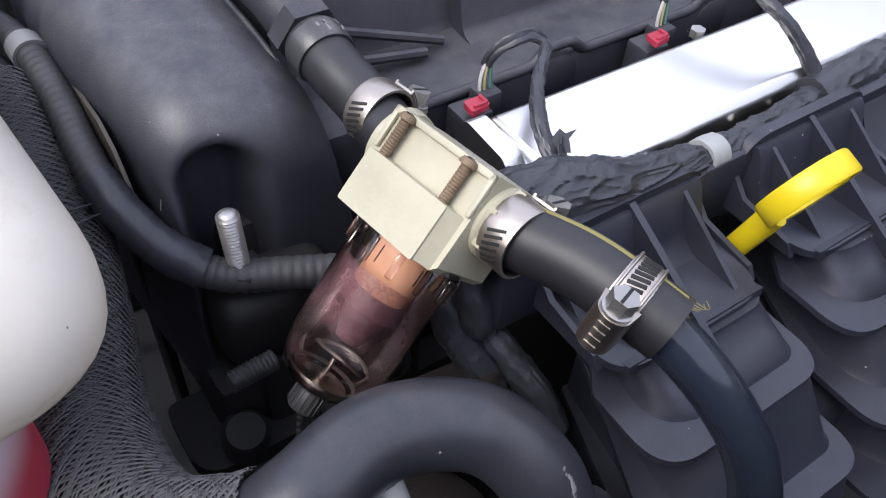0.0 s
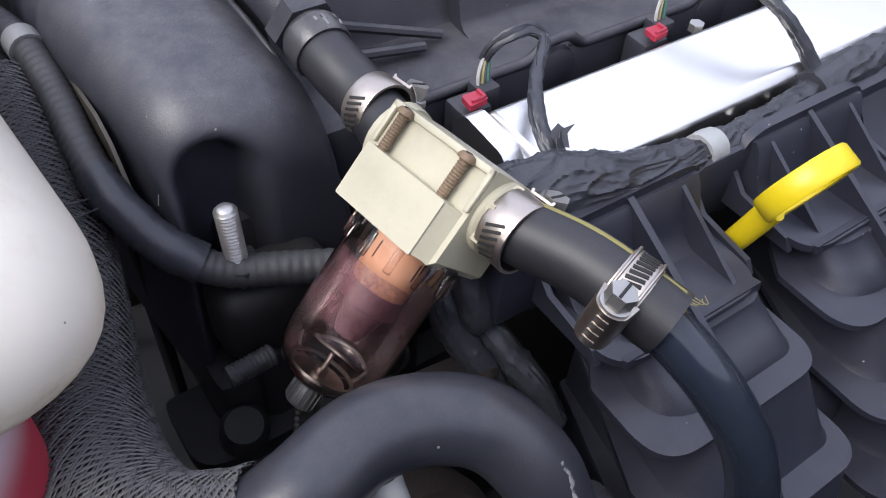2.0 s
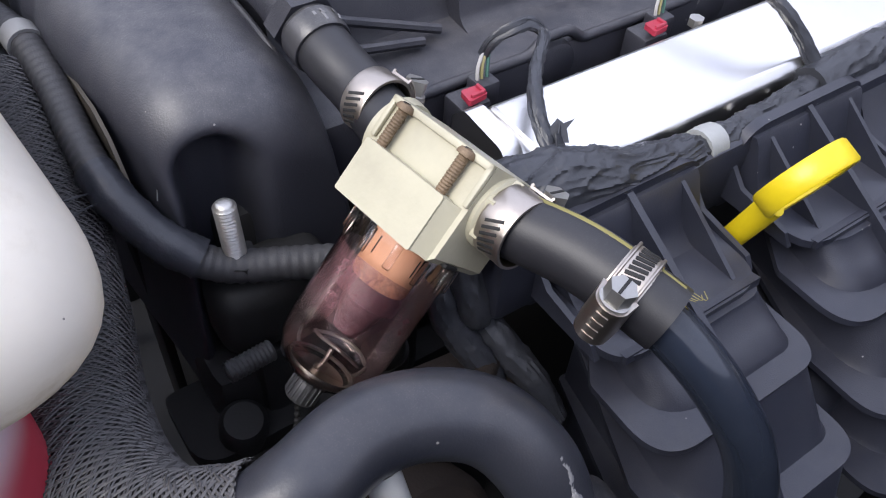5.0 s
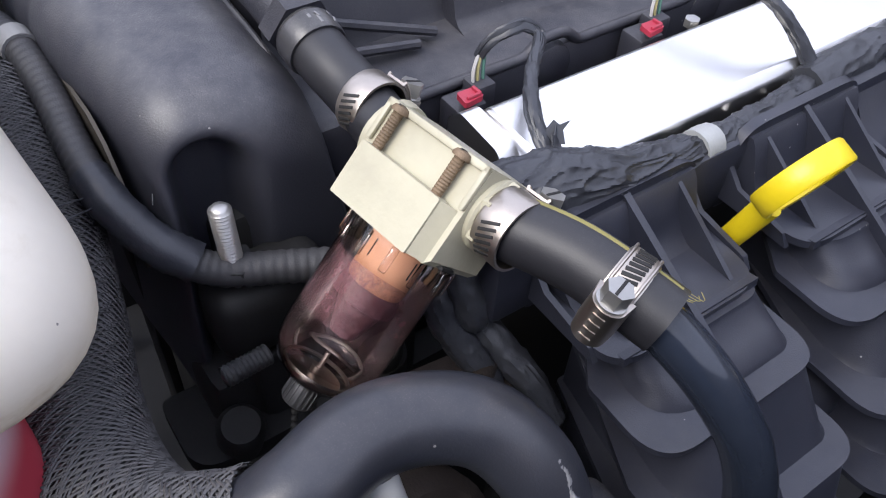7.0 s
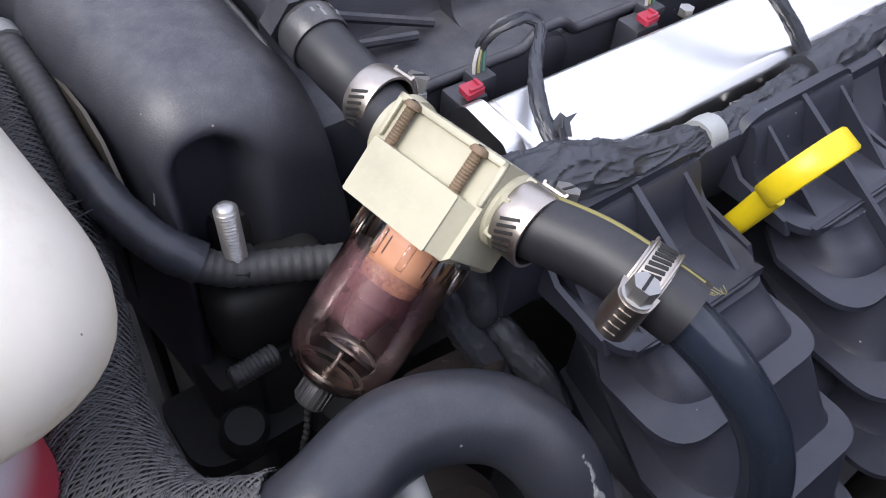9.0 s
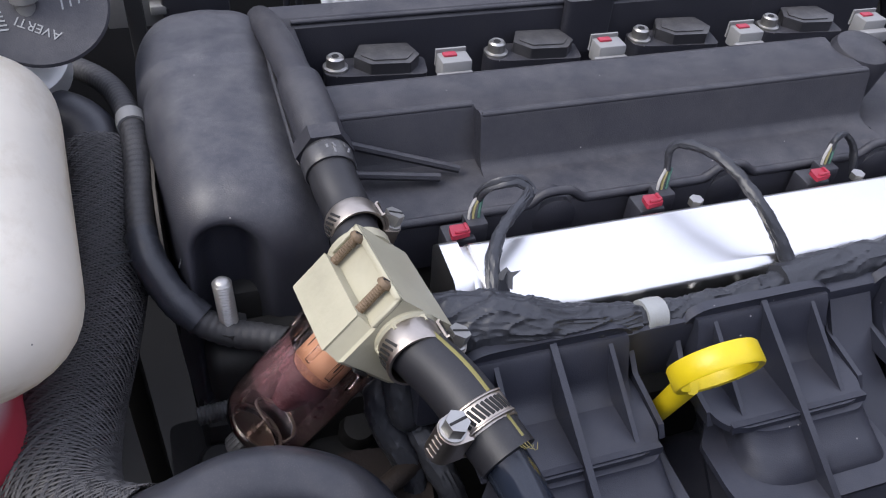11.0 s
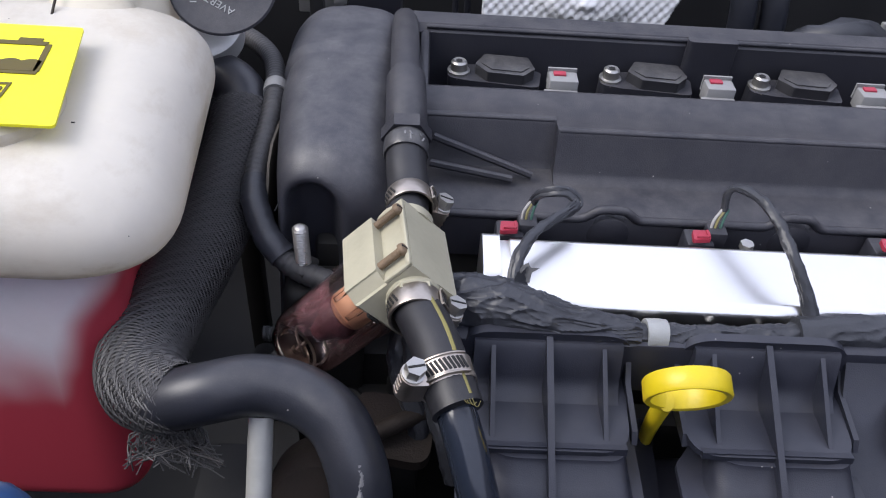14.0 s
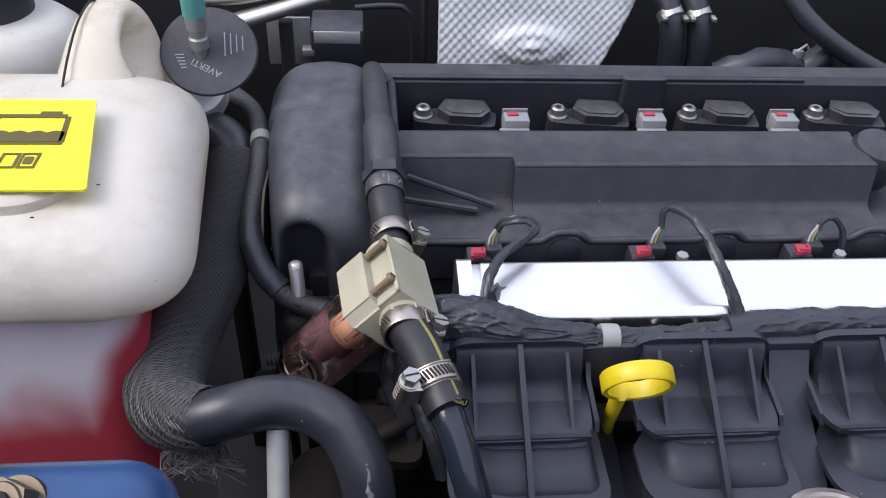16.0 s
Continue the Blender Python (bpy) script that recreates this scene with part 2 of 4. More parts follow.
LEVEL = -0.025
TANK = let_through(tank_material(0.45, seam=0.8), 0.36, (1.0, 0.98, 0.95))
RESERVOIR = let_through(tank_material(0.4, (0.72, 0.7, 0.64)), 0.3, (1.0, 1.0, 0.97))
STAINED = let_through(tank_material(0.85, (0.74, 0.69, 0.58)), 0.3, (1.0, 0.96, 0.9))
COOLANT = let_through(coolant_material(), 0.4, (1.0, 0.97, 1.0))
BOWL = clear_material("clear_bowl", (0.94, 0.90, 0.88))
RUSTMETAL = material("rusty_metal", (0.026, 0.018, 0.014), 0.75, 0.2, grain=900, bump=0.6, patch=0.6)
TUBEPAINT = material("pale_tube", (0.42, 0.42, 0.4), 0.45, 0.2, bump=0.1)
COILTOP = material("coil_top", (0.03, 0.03, 0.034), 0.3, dust=0.3, grain=500, bump=0.2)
DULLTAN = material("dull_tan_plate", (0.075, 0.064, 0.05), 0.6, 0.3)
DULLSTEEL = material("dull_thread", (0.09, 0.09, 0.094), 0.5, 0.6, grain=900, bump=0.2)
HORIZONWALL = material("horizon_wall", (0.16, 0.155, 0.15), 0.9, grain=60, bump=0.4)
SCUFF = material("scuffed_rubber", (0.16, 0.16, 0.165), 0.8, grain=1500, bump=0.5, patch=0.4)
BOOT = material("dull_lug", (0.05, 0.05, 0.058), 0.5, 0.3, bump=0.2)


def film_material(name, least, most):
    """Uneven purple-brown residue on a clear wall: fine droplets in broad smears."""
    m = clear_material(name, (0.97, 0.92, 0.92), 0.2)
    n, l = m.node_tree.nodes, m.node_tree.links
    top = n["Material Output"].inputs[0].links[0].from_socket
    df = n.new("ShaderNodeBsdfDiffuse")
    df.inputs[0].default_value = (0.3, 0.165, 0.195, 1)
    co = n.new("ShaderNodeTexCoord")
    drops = n.new("ShaderNodeTexNoise")
    drops.inputs["Scale"].default_value = 700.0
    drops.inputs["Detail"].default_value = 5.0
    drops.inputs["Roughness"].default_value = 0.75
    smear = n.new("ShaderNodeTexNoise")
    smear.inputs["Scale"].default_value = 75.0
    smear.inputs["Detail"].default_value = 3.0
    l.new(co.outputs["Object"], drops.inputs["Vector"])
    l.new(co.outputs["Object"], smear.inputs["Vector"])
    both = n.new("ShaderNodeMath")
    both.operation = "MULTIPLY"
    l.new(drops.outputs["Fac"], both.inputs[0])
    l.new(smear.outputs["Fac"], both.inputs[1])
    mr = n.new("ShaderNodeMapRange")
    mr.inputs["From Min"].default_value = 0.17
    mr.inputs["From Max"].default_value = 0.36
    mr.inputs["To Min"].default_value = least
    mr.inputs["To Max"].default_value = most
    l.new(both.outputs[0], mr.inputs["Value"])
    mx = n.new("ShaderNodeMixShader")
    l.new(mr.outputs[0], mx.inputs[0])
    l.new(top, mx.inputs[1])
    l.new(df.outputs[0], mx.inputs[2])
    l.new(mx.outputs[0], n["Material Output"].inputs[0])
    return m


OILFILM = material("oil_film", (0.11, 0.045, 0.056), 0.35, grain=500, bump=0.8, patch=0.6, grain_dist=0.001)

# ---- mesh helpers: all lengths in millimetres ----
MM = 0.001
BASE = {}


def V(*p):
    return Vector(p)


def thing(name, at, label, category, group="", kind=""):
    ob = new(name)
    ob.empty_display_size = 0.01
    ob.location = Vector(at) * MM
    BASE[ob.name] = Vector(at)
    return tagged(ob, label, category, group, kind)


def part(name, bm, mat, parent=None, label="", sharp=38):
    """One mesh from a bmesh in millimetres of the place, under a thing or a part."""
    base = BASE[parent.name] if parent else Vector((0, 0, 0))
    bmesh.ops.translate(bm, verts=bm.verts, vec=-base)
    bmesh.ops.scale(bm, verts=bm.verts, vec=(MM, MM, MM))
    bmesh.ops.recalc_face_normals(bm, faces=bm.faces)
    for f in bm.faces:
        f.smooth = True
    me = bpy.data.meshes.new(name)
    bm.to_mesh(me)
    bm.free()
    me.set_sharp_from_angle(angle=radians(sharp))
    me.materials.append(mat)
    ob = new(name, me)
    if parent:
        ob.parent = parent
    BASE[ob.name] = base
    return tagged(ob, label)


def solo(name, bm, mat, at, label, category, group="", kind="", sharp=38):
    """A thing that is one mesh."""
    bmesh.ops.translate(bm, verts=bm.verts, vec=-Vector(at))
    ob = part(name, bm, mat, None, sharp=sharp)
    ob.location = Vector(at) * MM
    BASE[ob.name] = Vector(at)
    return tagged(ob, label, category, group, kind)


def join(*bms):
    out = bms[0]
    for b in bms[1:]:
        me = bpy.data.meshes.new("tmp")
        b.to_mesh(me)
        b.free()
        out.from_mesh(me)
        bpy.data.meshes.remove(me)
    return out


def turned(bm, m):
    bmesh.ops.transform(bm, matrix=m, verts=bm.verts)
    return bm


def axis_frame(origin, along, side=(0, 0, 1)):
    """A matrix whose z runs along the given way."""
    z = Vector(along).normalized()
    s = Vector(side)
    if abs(z.dot(s.normalized())) > 0.98:
        s = Vector((1, 0, 0))
    x = s.cross(z).normalized()
    y = z.cross(x)
    m = Matrix((x, y, z)).transposed().to_4x4()
    m.translation = Vector(origin)
    return m


def block(size, at=(0, 0, 0), bevel=1.0, seg=2, m=None):
    bm = bmesh.new()
    bmesh.ops.create_cube(bm, size=1)
    bmesh.ops.scale(bm, verts=bm.verts, vec=size)
    if bevel:
        bmesh.ops.bevel(bm, geom=list(bm.edges), offset=bevel, segments=seg, profile=0.5, affect="EDGES")
    bmesh.ops.translate(bm, verts=bm.verts, vec=at)
    return turned(bm, m) if m else bm


def prism(outline, lo, hi, bevel=0.0, m=None, seg=2):
    """A flat outline (x, y) raised from lo to hi along z."""
    bm = bmesh.new()
    low = [bm.verts.new((x, y, lo)) for x, y in outline]
    top = [bm.verts.new((x, y, hi)) for x, y in outline]
    n = len(outline)
    bm.faces.new(low[::-1])
    bm.faces.new(top)
    for i in range(n):
        bm.faces.new((low[i], low[(i + 1) % n], top[(i + 1) % n], top[i]))
    if bevel:
        bmesh.ops.bevel(bm, geom=[e for e in bm.edges if e.calc_face_angle(0) > 0.6], offset=bevel, segments=seg, profile=0.5, affect="EDGES")
    return turned(bm, m) if m else bm


ALONG_X = Matrix(((0, 0, 1, 0), (1, 0, 0, 0), (0, 1, 0, 0), (0, 0, 0, 1)))  # outline (y, z), raised along x
ALONG_Y = Matrix(((1, 0, 0, 0), (0, 0, 1, 0), (0, 1, 0, 0), (0, 0, 0, 1)))  # outline (x, z), raised along y


def rounded(corners, seg=6):
    """An outline with rounded corners from (x, y, radius)."""
    out = []
    n = len(corners)
    for i in range(n):
        p = Vector(corners[i][:2])
        r = corners[i][2]
        a = (Vector(corners[i - 1][:2]) - p)
        b = (Vector(corners[(i + 1) % n][:2]) - p)
        if r <= 0:
            out.append(tuple(p))
            continue
        ang = a.angle(b)
        d = min(r / math.tan(ang / 2), a.length * 0.49, b.length * 0.49)
        pa, pb = p + a.normalized() * d, p + b.normalized() * d
        for k in range(seg + 1):
            t = k / seg
            out.append(tuple(pa * (1 - t) ** 2 + p * 2 * t * (1 - t) + pb * t * t))
    return out


def lathe(profile, m, seg=32, start=0.0, end=2 * math.pi):
    """A profile of (radius, height) turned round the z of m."""
    bm = bmesh.new()
    rings = []
    for r, h in profile:
        if r < 1e-4:
            rings.append([bm.verts.new((0, 0, h))])
        else:
            rings.append([bm.verts.new((r * math.cos(2 * math.pi * k / seg), r * math.sin(2 * math.pi * k / seg), h)) for k in range(seg)])
    for a, b in zip(rings, rings[1:]):
        for k in range(seg):
            j = (k + 1) % seg
            if len(a) == 1 and len(b) > 1:
                bm.faces.new((a[0], b[j], b[k]))
            elif len(b) == 1 and len(a) > 1:
                bm.faces.new((a[k], a[j], b[0]))
            elif len(a) > 1:
                bm.faces.new((a[k], a[j], b[j], b[k]))
    return turned(bm, m)


def spline(pts, n):
    """A smooth line through points, in n even steps."""
    pts = [Vector(p) for p in pts]
    ext = [pts[0] * 2 - pts[1]] + pts + [pts[-1] * 2 - pts[-2]]
    fine = []
    for i in range(1, len(ext) - 2):
        p0, p1, p2, p3 = ext[i - 1:i + 3]
        for k in range(24):
            t = k / 24
            fine.append(0.5 * (2 * p1 + (p2 - p0) * t + (2 * p0 - 5 * p1 + 4 * p2 - p3) * t * t + (3 * p1 - p0 - 3 * p2 + p3) * t ** 3))
    fine.append(pts[-1])
    run = [0.0]
    for a, b in zip(fine, fine[1:]):
        run.append(run[-1] + (b - a).length)
    out, j = [], 0
    for k in range(n + 1):
        want = run[-1] * k / n
        while j < len(run) - 2 and run[j + 1] < want:
            j += 1
        f = (want - run[j]) / max(1e-6, run[j + 1] - run[j])
        out.append(fine[j].lerp(fine[j + 1], min(1, max(0, f))))
    return out


def frames_along(line):
    """Side vectors carried along a line without twist."""
    out = []
    side = None
    for i, p in enumerate(line):
        t = (line[min(i + 1, len(line) - 1)] - line[max(i - 1, 0)]).normalized()
        if side is None:
            side = t.cross(Vector((0, 0, 1)) if abs(t.z) < 0.9 else Vector((1, 0, 0))).normalized()
        side = (side - t * side.dot(t)).normalized()
        out.append((p, t, side, t.cross(side)))
    return out


def tube(pts, r, n=60, seg=18, shape=None, cap=True, flat=1.0):
    """A round hose through points; r: radius or a function of the way along; shape(s, angle, place): added radius."""
    bm = bmesh.new()
    line = frames_along(spline(pts, n))
    rings = []
    for i, (p, t, a, b) in enumerate(line):
        s = i / n
        rad = r(s) if callable(r) else r
        ring = []
        for k in range(seg):
            w = 2 * math.pi * k / seg
            d = a * math.cos(w) + b * math.sin(w) * flat
            q = rad + (shape(s, w, p + d * rad) if shape else 0)
            ring.append(bm.verts.new(p + d * q))
        rings.append(ring)
    for x, y in zip(rings, rings[1:]):
        for k in range(seg):
            j = (k + 1) % seg
            bm.faces.new((x[k], x[j], y[j], y[k]))
    if cap:
        bm.faces.new(rings[0][::-1])
        bm.faces.new(rings[-1])
    return bm


def wrinkle(amount, size):
    """Added radius of wound, creased tape: sharp folds over soft swellings."""
    def f(s, w, p):
        q = p / size
        fold = 1 - abs(noise.noise(q * 1.7)) * 2.2
        return amount * (0.6 * noise.noise(q * 0.8) + 0.75 * max(0, fold) ** 3 - 0.3 + 0.25 * noise.noise(q * 4.1))
    return f


def lapped(amount, laps, fine=9.0):
    """Added radius of spirally lapped tape: raised lap edges with slanting creases."""
    def f(s, w, p):
        t = (s * laps + w / (2 * math.pi)) % 1.0
        lap = 0.3 * amount * (1 - t) * min(1, t / 0.14)
        q = Vector((s * laps * 0.62 + 0.3 * math.sin(w + s * 5), 1.5 * math.cos(w + s), 1.5 * math.sin(w + s)))
        crease = max(0, 1 - 3.2 * abs(noise.noise(q * 1.4))) ** 2 + 0.4 * max(0, 1 - 3.6 * abs(noise.noise(q * 2.6 + Vector((7, 3, 1))))) ** 2
        return lap + amount * (0.9 * noise.noise(p / fine) + 0.8 * crease)
    return f


def hexagon(r, lo, hi, m, bevel=0.4):
    return prism([(r * math.cos(math.pi / 3 * k), r * math.sin(math.pi / 3 * k)) for k in range(6)], lo, hi, bevel, m)


def thread(r, pitch, length, m, seg=20):
    """A screw's thread as stacked ridges."""
    prof = [(0, 0)]
    k = 0
    while k * pitch < length:
        prof += [(r * 0.86, k * pitch), (r, (k + 0.5) * pitch)]
        k += 1
    prof += [(r * 0.86, length), (r * 0.8, length + r * 0.1), (r * 0.62, length + r * 0.28), (r * 0.3, length + r * 0.34), (0, length + r * 0.36)]
    return lathe(prof, m, seg)


# ---- setting ----
solo("ground", block((60000, 60000, 20), (0, 0, -10), 0), ASPHALT, (0, 0, 0), "grey asphalt ground under the car", "ground", kind="structure")
# added walls, out of view, block the low sky that upright faces catch
for name, size, at in (("horizon_wall_north", (6400, 120, 2400), (0, 3260, 1200)), ("horizon_wall_south", (6400, 120, 2400), (0, -3260, 1200)),
                       ("horizon_wall_west", (120, 6400, 2400), (-3260, 0, 1200)), ("horizon_wall_east", (120, 6400, 2400), (3260, 0, 1200))):
    solo(name, block(size, at, 10), HORIZONWALL, (at[0], at[1], 0), "unseen grey wall added to darken the low horizon", "wall", kind="structure")
solo("bay_floor", block((1300, 1000, 8), (200, 260, 560), 2), PAINT, (200, 260, 560), "dark splash tray below the engine", "tray", kind="structure")
solo("wall_north", block((1300, 12, 420), (200, 640, 770), 3), PAINT, (200, 640, 560), "dark painted firewall behind the engine", "wall", kind="structure")
solo("wall_west", block((12, 1000, 400), (-330, 260, 760), 3), PAINT, (-330, 260, 560), "dark inner wing panel beside the tank", "wall", kind="structure")
solo("wall_east", block((12, 1000, 400), (760, 260, 760), 3), PAINT, (760, 260, 560), "dark inner wing panel of the engine bay", "wall", kind="structure")
# unseen panel, set close and tall to keep southern light off the manifold
solo("wall_south", block((1300, 12, 390), (200, -132, 755), 3), PAINT, (200, -132, 560), "unseen dark panel added in front to hold light off the manifold", "wall", kind="structure")

# ---- engine block and head below the cover ----
eng = thing("engine_block", (240, 300, 564), "dark oily engine block and cylinder head under the cover", "engine")
part("cylinder_head", block((420, 160, 120), (255, 295, 822), 5), DARK, eng)
part("crankcase", block((420, 200, 200), (255, 300, 664), 8), DARK, eng)
part("front_boss", block((90, 30, 60), (70, 205, 800), 8), DARK, eng)
part("front_flange", prism(rounded([(10, 178, 14), (105, 178, 14), (105, 215, 5), (10, 215, 5)]), 798, 806, 1.5), DARK, eng)
for x, y, z in ((30, 168, 816), (64, 160, 810), (92, 172, 814)):
    part("lug", lathe([(0, -16), (9, -16), (9, 0), (7, 3), (0, 3)], axis_frame((x, y + 14, z), (0, -0.3, 1))), DARK, eng)

# ---- valve cover ----
cover = thing("valve_cover", (230, 290, 882), "dusty black plastic valve cover over the coil row", "engine cover")
step = [(212, 882), (212, 903), (213.5, 906.5), (217, 908), (236, 907.5), (240, 909), (242.5, 912), (246.5, 930.5), (248, 932.6), (250.5, 933), (253, 932), (280, 932), (283, 932.6), (286, 931.5), (287.5, 929), (290, 886)]
back = [(344, 886), (346, 930), (350, 934), (364, 934), (369, 930), (372, 882)]
set_back = [(212, 882), (212, 903), (213.5, 906.5), (217, 908), (238, 907.5), (249, 908.5), (251.5, 912), (255.5, 930.5), (257, 932.6), (259.5, 933), (262, 932), (280, 932), (283, 932.6), (286, 931.5), (287.5, 929), (290, 886)]
shell = join(prism(step + back, 161, 372, 0, ALONG_X), prism(set_back + back, 86, 161, 0, ALONG_X),
             prism([(212, 882), (212, 900), (215, 905), (232, 908), (240, 906), (343, 890)] + back[1:], 372, 470, 0, ALONG_X))
part("shell", shell, PLASTIC, cover, sharp=30)
part("rear_bump", prism(rounded([(244, 340, 4), (276, 340, 4), (272, 352, 6), (248, 352, 6)]), 905, 936, 1.5), PLASTIC, cover)
part("end_wall", block((6, 70, 34), (95, 316, 914), 2.5), PLASTIC, cover)
for x in (186, 274, 362):
    part("arch", lathe([(0, -8), (11, -8), (11, 1), (10.2, 3), (8, 4), (0, 4.4)], axis_frame((x, 215, 898), (0, -1, 0))), PLASTIC, cover)
ridge_line = [(96 + 276 * k / 92, 213.5, 906.6 + 6.0 * max(math.exp(-(((96 + 276 * k / 92) - c) / 10.5) ** 4) for c in (186, 274, 362))) for k in range(93)]
part("edge_ridge", tube(ridge_line, 2.2, 184, 12), PLASTIC, cover, "dusty rolled edge rising over the injectors")
part("crest", tube([(162, 248.5, 931.9), (260, 248.5, 931.9), (371, 248.5, 931.9)], 1.3, 6, 10), PLASTIC, cover)
part("crest", tube([(96, 257.5, 931.9), (130, 257.5, 931.9), (160, 257.5, 931.9)], 1.3, 6, 10), PLASTIC, cover)
part("crest", tube([(96, 347.5, 932.8), (240, 347.5, 932.8), (371, 347.5, 932.8)], 1.3, 6, 10), PLASTIC, cover)
for a, b in (((101, 249, 925), (150, 240, 911)), ((100, 241, 915), (140, 236, 911))):
    part("brace", tube([a, (Vector(a) + Vector(b)) / 2, b], 2.0, 8, 8), PLASTIC, cover)
part("end_cap", lathe([(0, -20), (15, -20), (16, 0), (14, 4), (9, 6), (0, 6)], axis_frame((384, 268, 930), (0, -0.2, 1))), PLASTIC, cover)


def lobe():
    """The hump over the timing drive: a long rounded back, a rolled nose and an arched hollow in its front."""
    front, nose, back = 204.5, 26.0, 371.0
    run = [(front, nose + 95 - 95 * i / 44) for i in range(44)]
    run += [(front + nose * (1 - math.cos(a)), nose * (1 - math.sin(a))) for a in [math.pi / 2 * i / 14 for i in range(15)]]
    run += [(231 + 119 * i / 32, 0.0) for i in range(1, 33)]
    run += [(back - 21 * (1 - math.sin(a)), 20 * (1 - math.cos(a))) for a in [math.pi / 2 * i / 8 for i in range(1, 9)]]
    run += [(back, 60.0), (back, 110.0)]
    bm = bmesh.new()
    grid = []
    for y, drop in run:
        q = min(1, max(0, (y - front) / 80))
        left = 32 - 10.5 * q ** 0.7 - (2 if y > 306 else 0) + 13 * max(0, (y - 335) / 36) ** 2
        high = 931.5 + 5.5 * q ** 0.7 + (1.5 if y > 306 else 0)
        line = [(left - 5 + 5 * i / 10, 118 - 96 * i / 10) for i in range(10)]
        line += [(left + 20 * (1 - math.cos(a)), 22 * (1 - math.sin(a))) for a in [math.pi / 2 * i / 12 for i in range(13)]]
        line += [(left + 20 + (64 - left - 20) * i / 16, -0.9 * math.sin(math.pi * i / 16)) for i in range(1, 17)]
        line += [(64 + 22 * math.sin(a), 21 * (1 - math.cos(a))) for a in [math.pi / 2 * i / 12 for i in range(1, 13)]]
        line += [(90, 40), (94, 80)]
        row = []
        for x, e in line:
            z = max(800, high - drop - e)
            d = math.hypot(x - 46.5, max(0, z - 907))
            hollow = 19 / (1 + math.exp((d - 11) * 0.6)) if y < 245 else 0
            row.append(bm.verts.new((x, y + hollow, z)))
        grid.append(row)
    for a, b in zip(grid, grid[1:]):
        for k in range(len(a) - 1):
            bm.faces.new((a[k], a[k + 1], b[k + 1], b[k]))
    bmesh.ops.remove_doubles(bm, verts=bm.verts, dist=0.02)
    return bm


part("timing_hump", lobe(), HUMP, cover, sharp=60)
part("channel_edge", tube([(79.5, 215, 919), (79, 240, 929), (79, 280, 931.6), (80, 330, 932.5), (81, 358, 930.5)], 1.3, 24, 8), PLASTIC, cover)


def coil(x):
    """One ignition coil: flanged body with a raised six-sided top, its bolt and grey plug."""
    c = thing("ignition_coil", (x + 22, 330, 903), "black ignition coil bolted into the cover trough", "ignition coil", "ignition coils in a row")
    part("flange", prism(rounded([(x - 7, 325, 6), (x + 6, 322, 3), (x + 45, 318, 4), (x + 48, 336, 4), (x + 12, 341, 4), (x - 5, 340, 5)]), 885, 914, 1.5), PLASTIC, c)
    part("top", prism(rounded([(x + 9, 331, 2), (x + 16, 322, 2), (x + 36, 320, 2), (x + 43, 328, 2), (x + 40, 341, 2), (x + 15, 343, 2)]), 912, 920, 2.0), COILTOP, c, "glossy black six-sided coil top")
    part("top_panel", prism(rounded([(x + 12.5, 331.5, 2), (x + 18, 325, 2), (x + 35, 323.4, 2), (x + 40, 329, 2), (x + 37.6, 338, 2), (x + 17, 339.6, 2)]), 919.5, 920.6, 0.5), COILTOP, c)
    bolt = part("bolt", lathe([(0, 0), (6.5, 0), (6.5, 1.2), (4.8, 1.6), (4.6, 6), (3.6, 7), (0, 6.4)], axis_frame((x, 332, 914), (0, 0, 1)), 20), ZINC, c, "zinc flange bolt")
    part("socket", lathe([(0, 0), (2, 0), (2, .4), (0, .4)], axis_frame((x, 332, 920.6), (0, 0, 1)), 6), DARK, bolt)
    plug = part("plug", join(block((16, 11, 11), (x + 57, 314, 919), 1.0), block((19, 5, 7), (x + 55.5, 306, 916), 0.8)), GREYPLASTIC, c, "grey connector plug")
    part("latch", block((7, 4, 1.6), (x + 55, 316, 924.8), 0.4), RED, plug, "red plug latch")
    part("plug_rim", prism([(x + 49, 319.6), (x + 65, 319.6), (x + 65, 321), (x + 49, 321)], 917, 926, 0.5), GREYPLASTIC, plug)
    return c


first = coil(115)
for k in (1, 2, 3):
    copy_thing(first, Matrix.Translation(Vector((115 + 88 * k + 22 - k * 0.4, 330 + 0.4 * k, 903)) * MM))

# ---- bright rail over the injectors ----
rail = thing("fuel_rail", (300, 172, 885), "polished bright metal fuel rail along the head", "fuel rail")
part("rail_body", prism(rounded([(153, 888, 2), (151.5, 909.5, 2.5), (155, 913, 2), (188, 914.5, 4), (193, 909, 4), (192, 888, 2)]), 136, 470, 0, ALONG_X), CHROME, rail)
part("rail_cap", join(prism(rounded([(163, 888, 3), (163, 910, 5), (168, 915, 4), (188, 917, 5), (194, 911, 5), (193, 888, 3)]), 123.5, 131, 1.2, ALONG_X),
                      block((6, 28, 22), (133.5, 176, 901), 1.0)), CHROME, rail, "crimped end cap")
for x in (146, 236, 324):
    part("rail_foot", block((12, 14, 40), (x, 186, 880), 2), DARK, rail)
    if x > 146:
        part("rail_bolt", hexagon(3.2, 0, 3.4, axis_frame((x + 10, 197, 907), (0, 0, 1)), 0.5), ZINC, rail)
part("clip", tube([(219, 150, 903), (222, 147, 906), (230, 146, 907), (238, 147, 906), (241, 150, 903)], 1.1, 16, 8), GREYMETAL, rail)


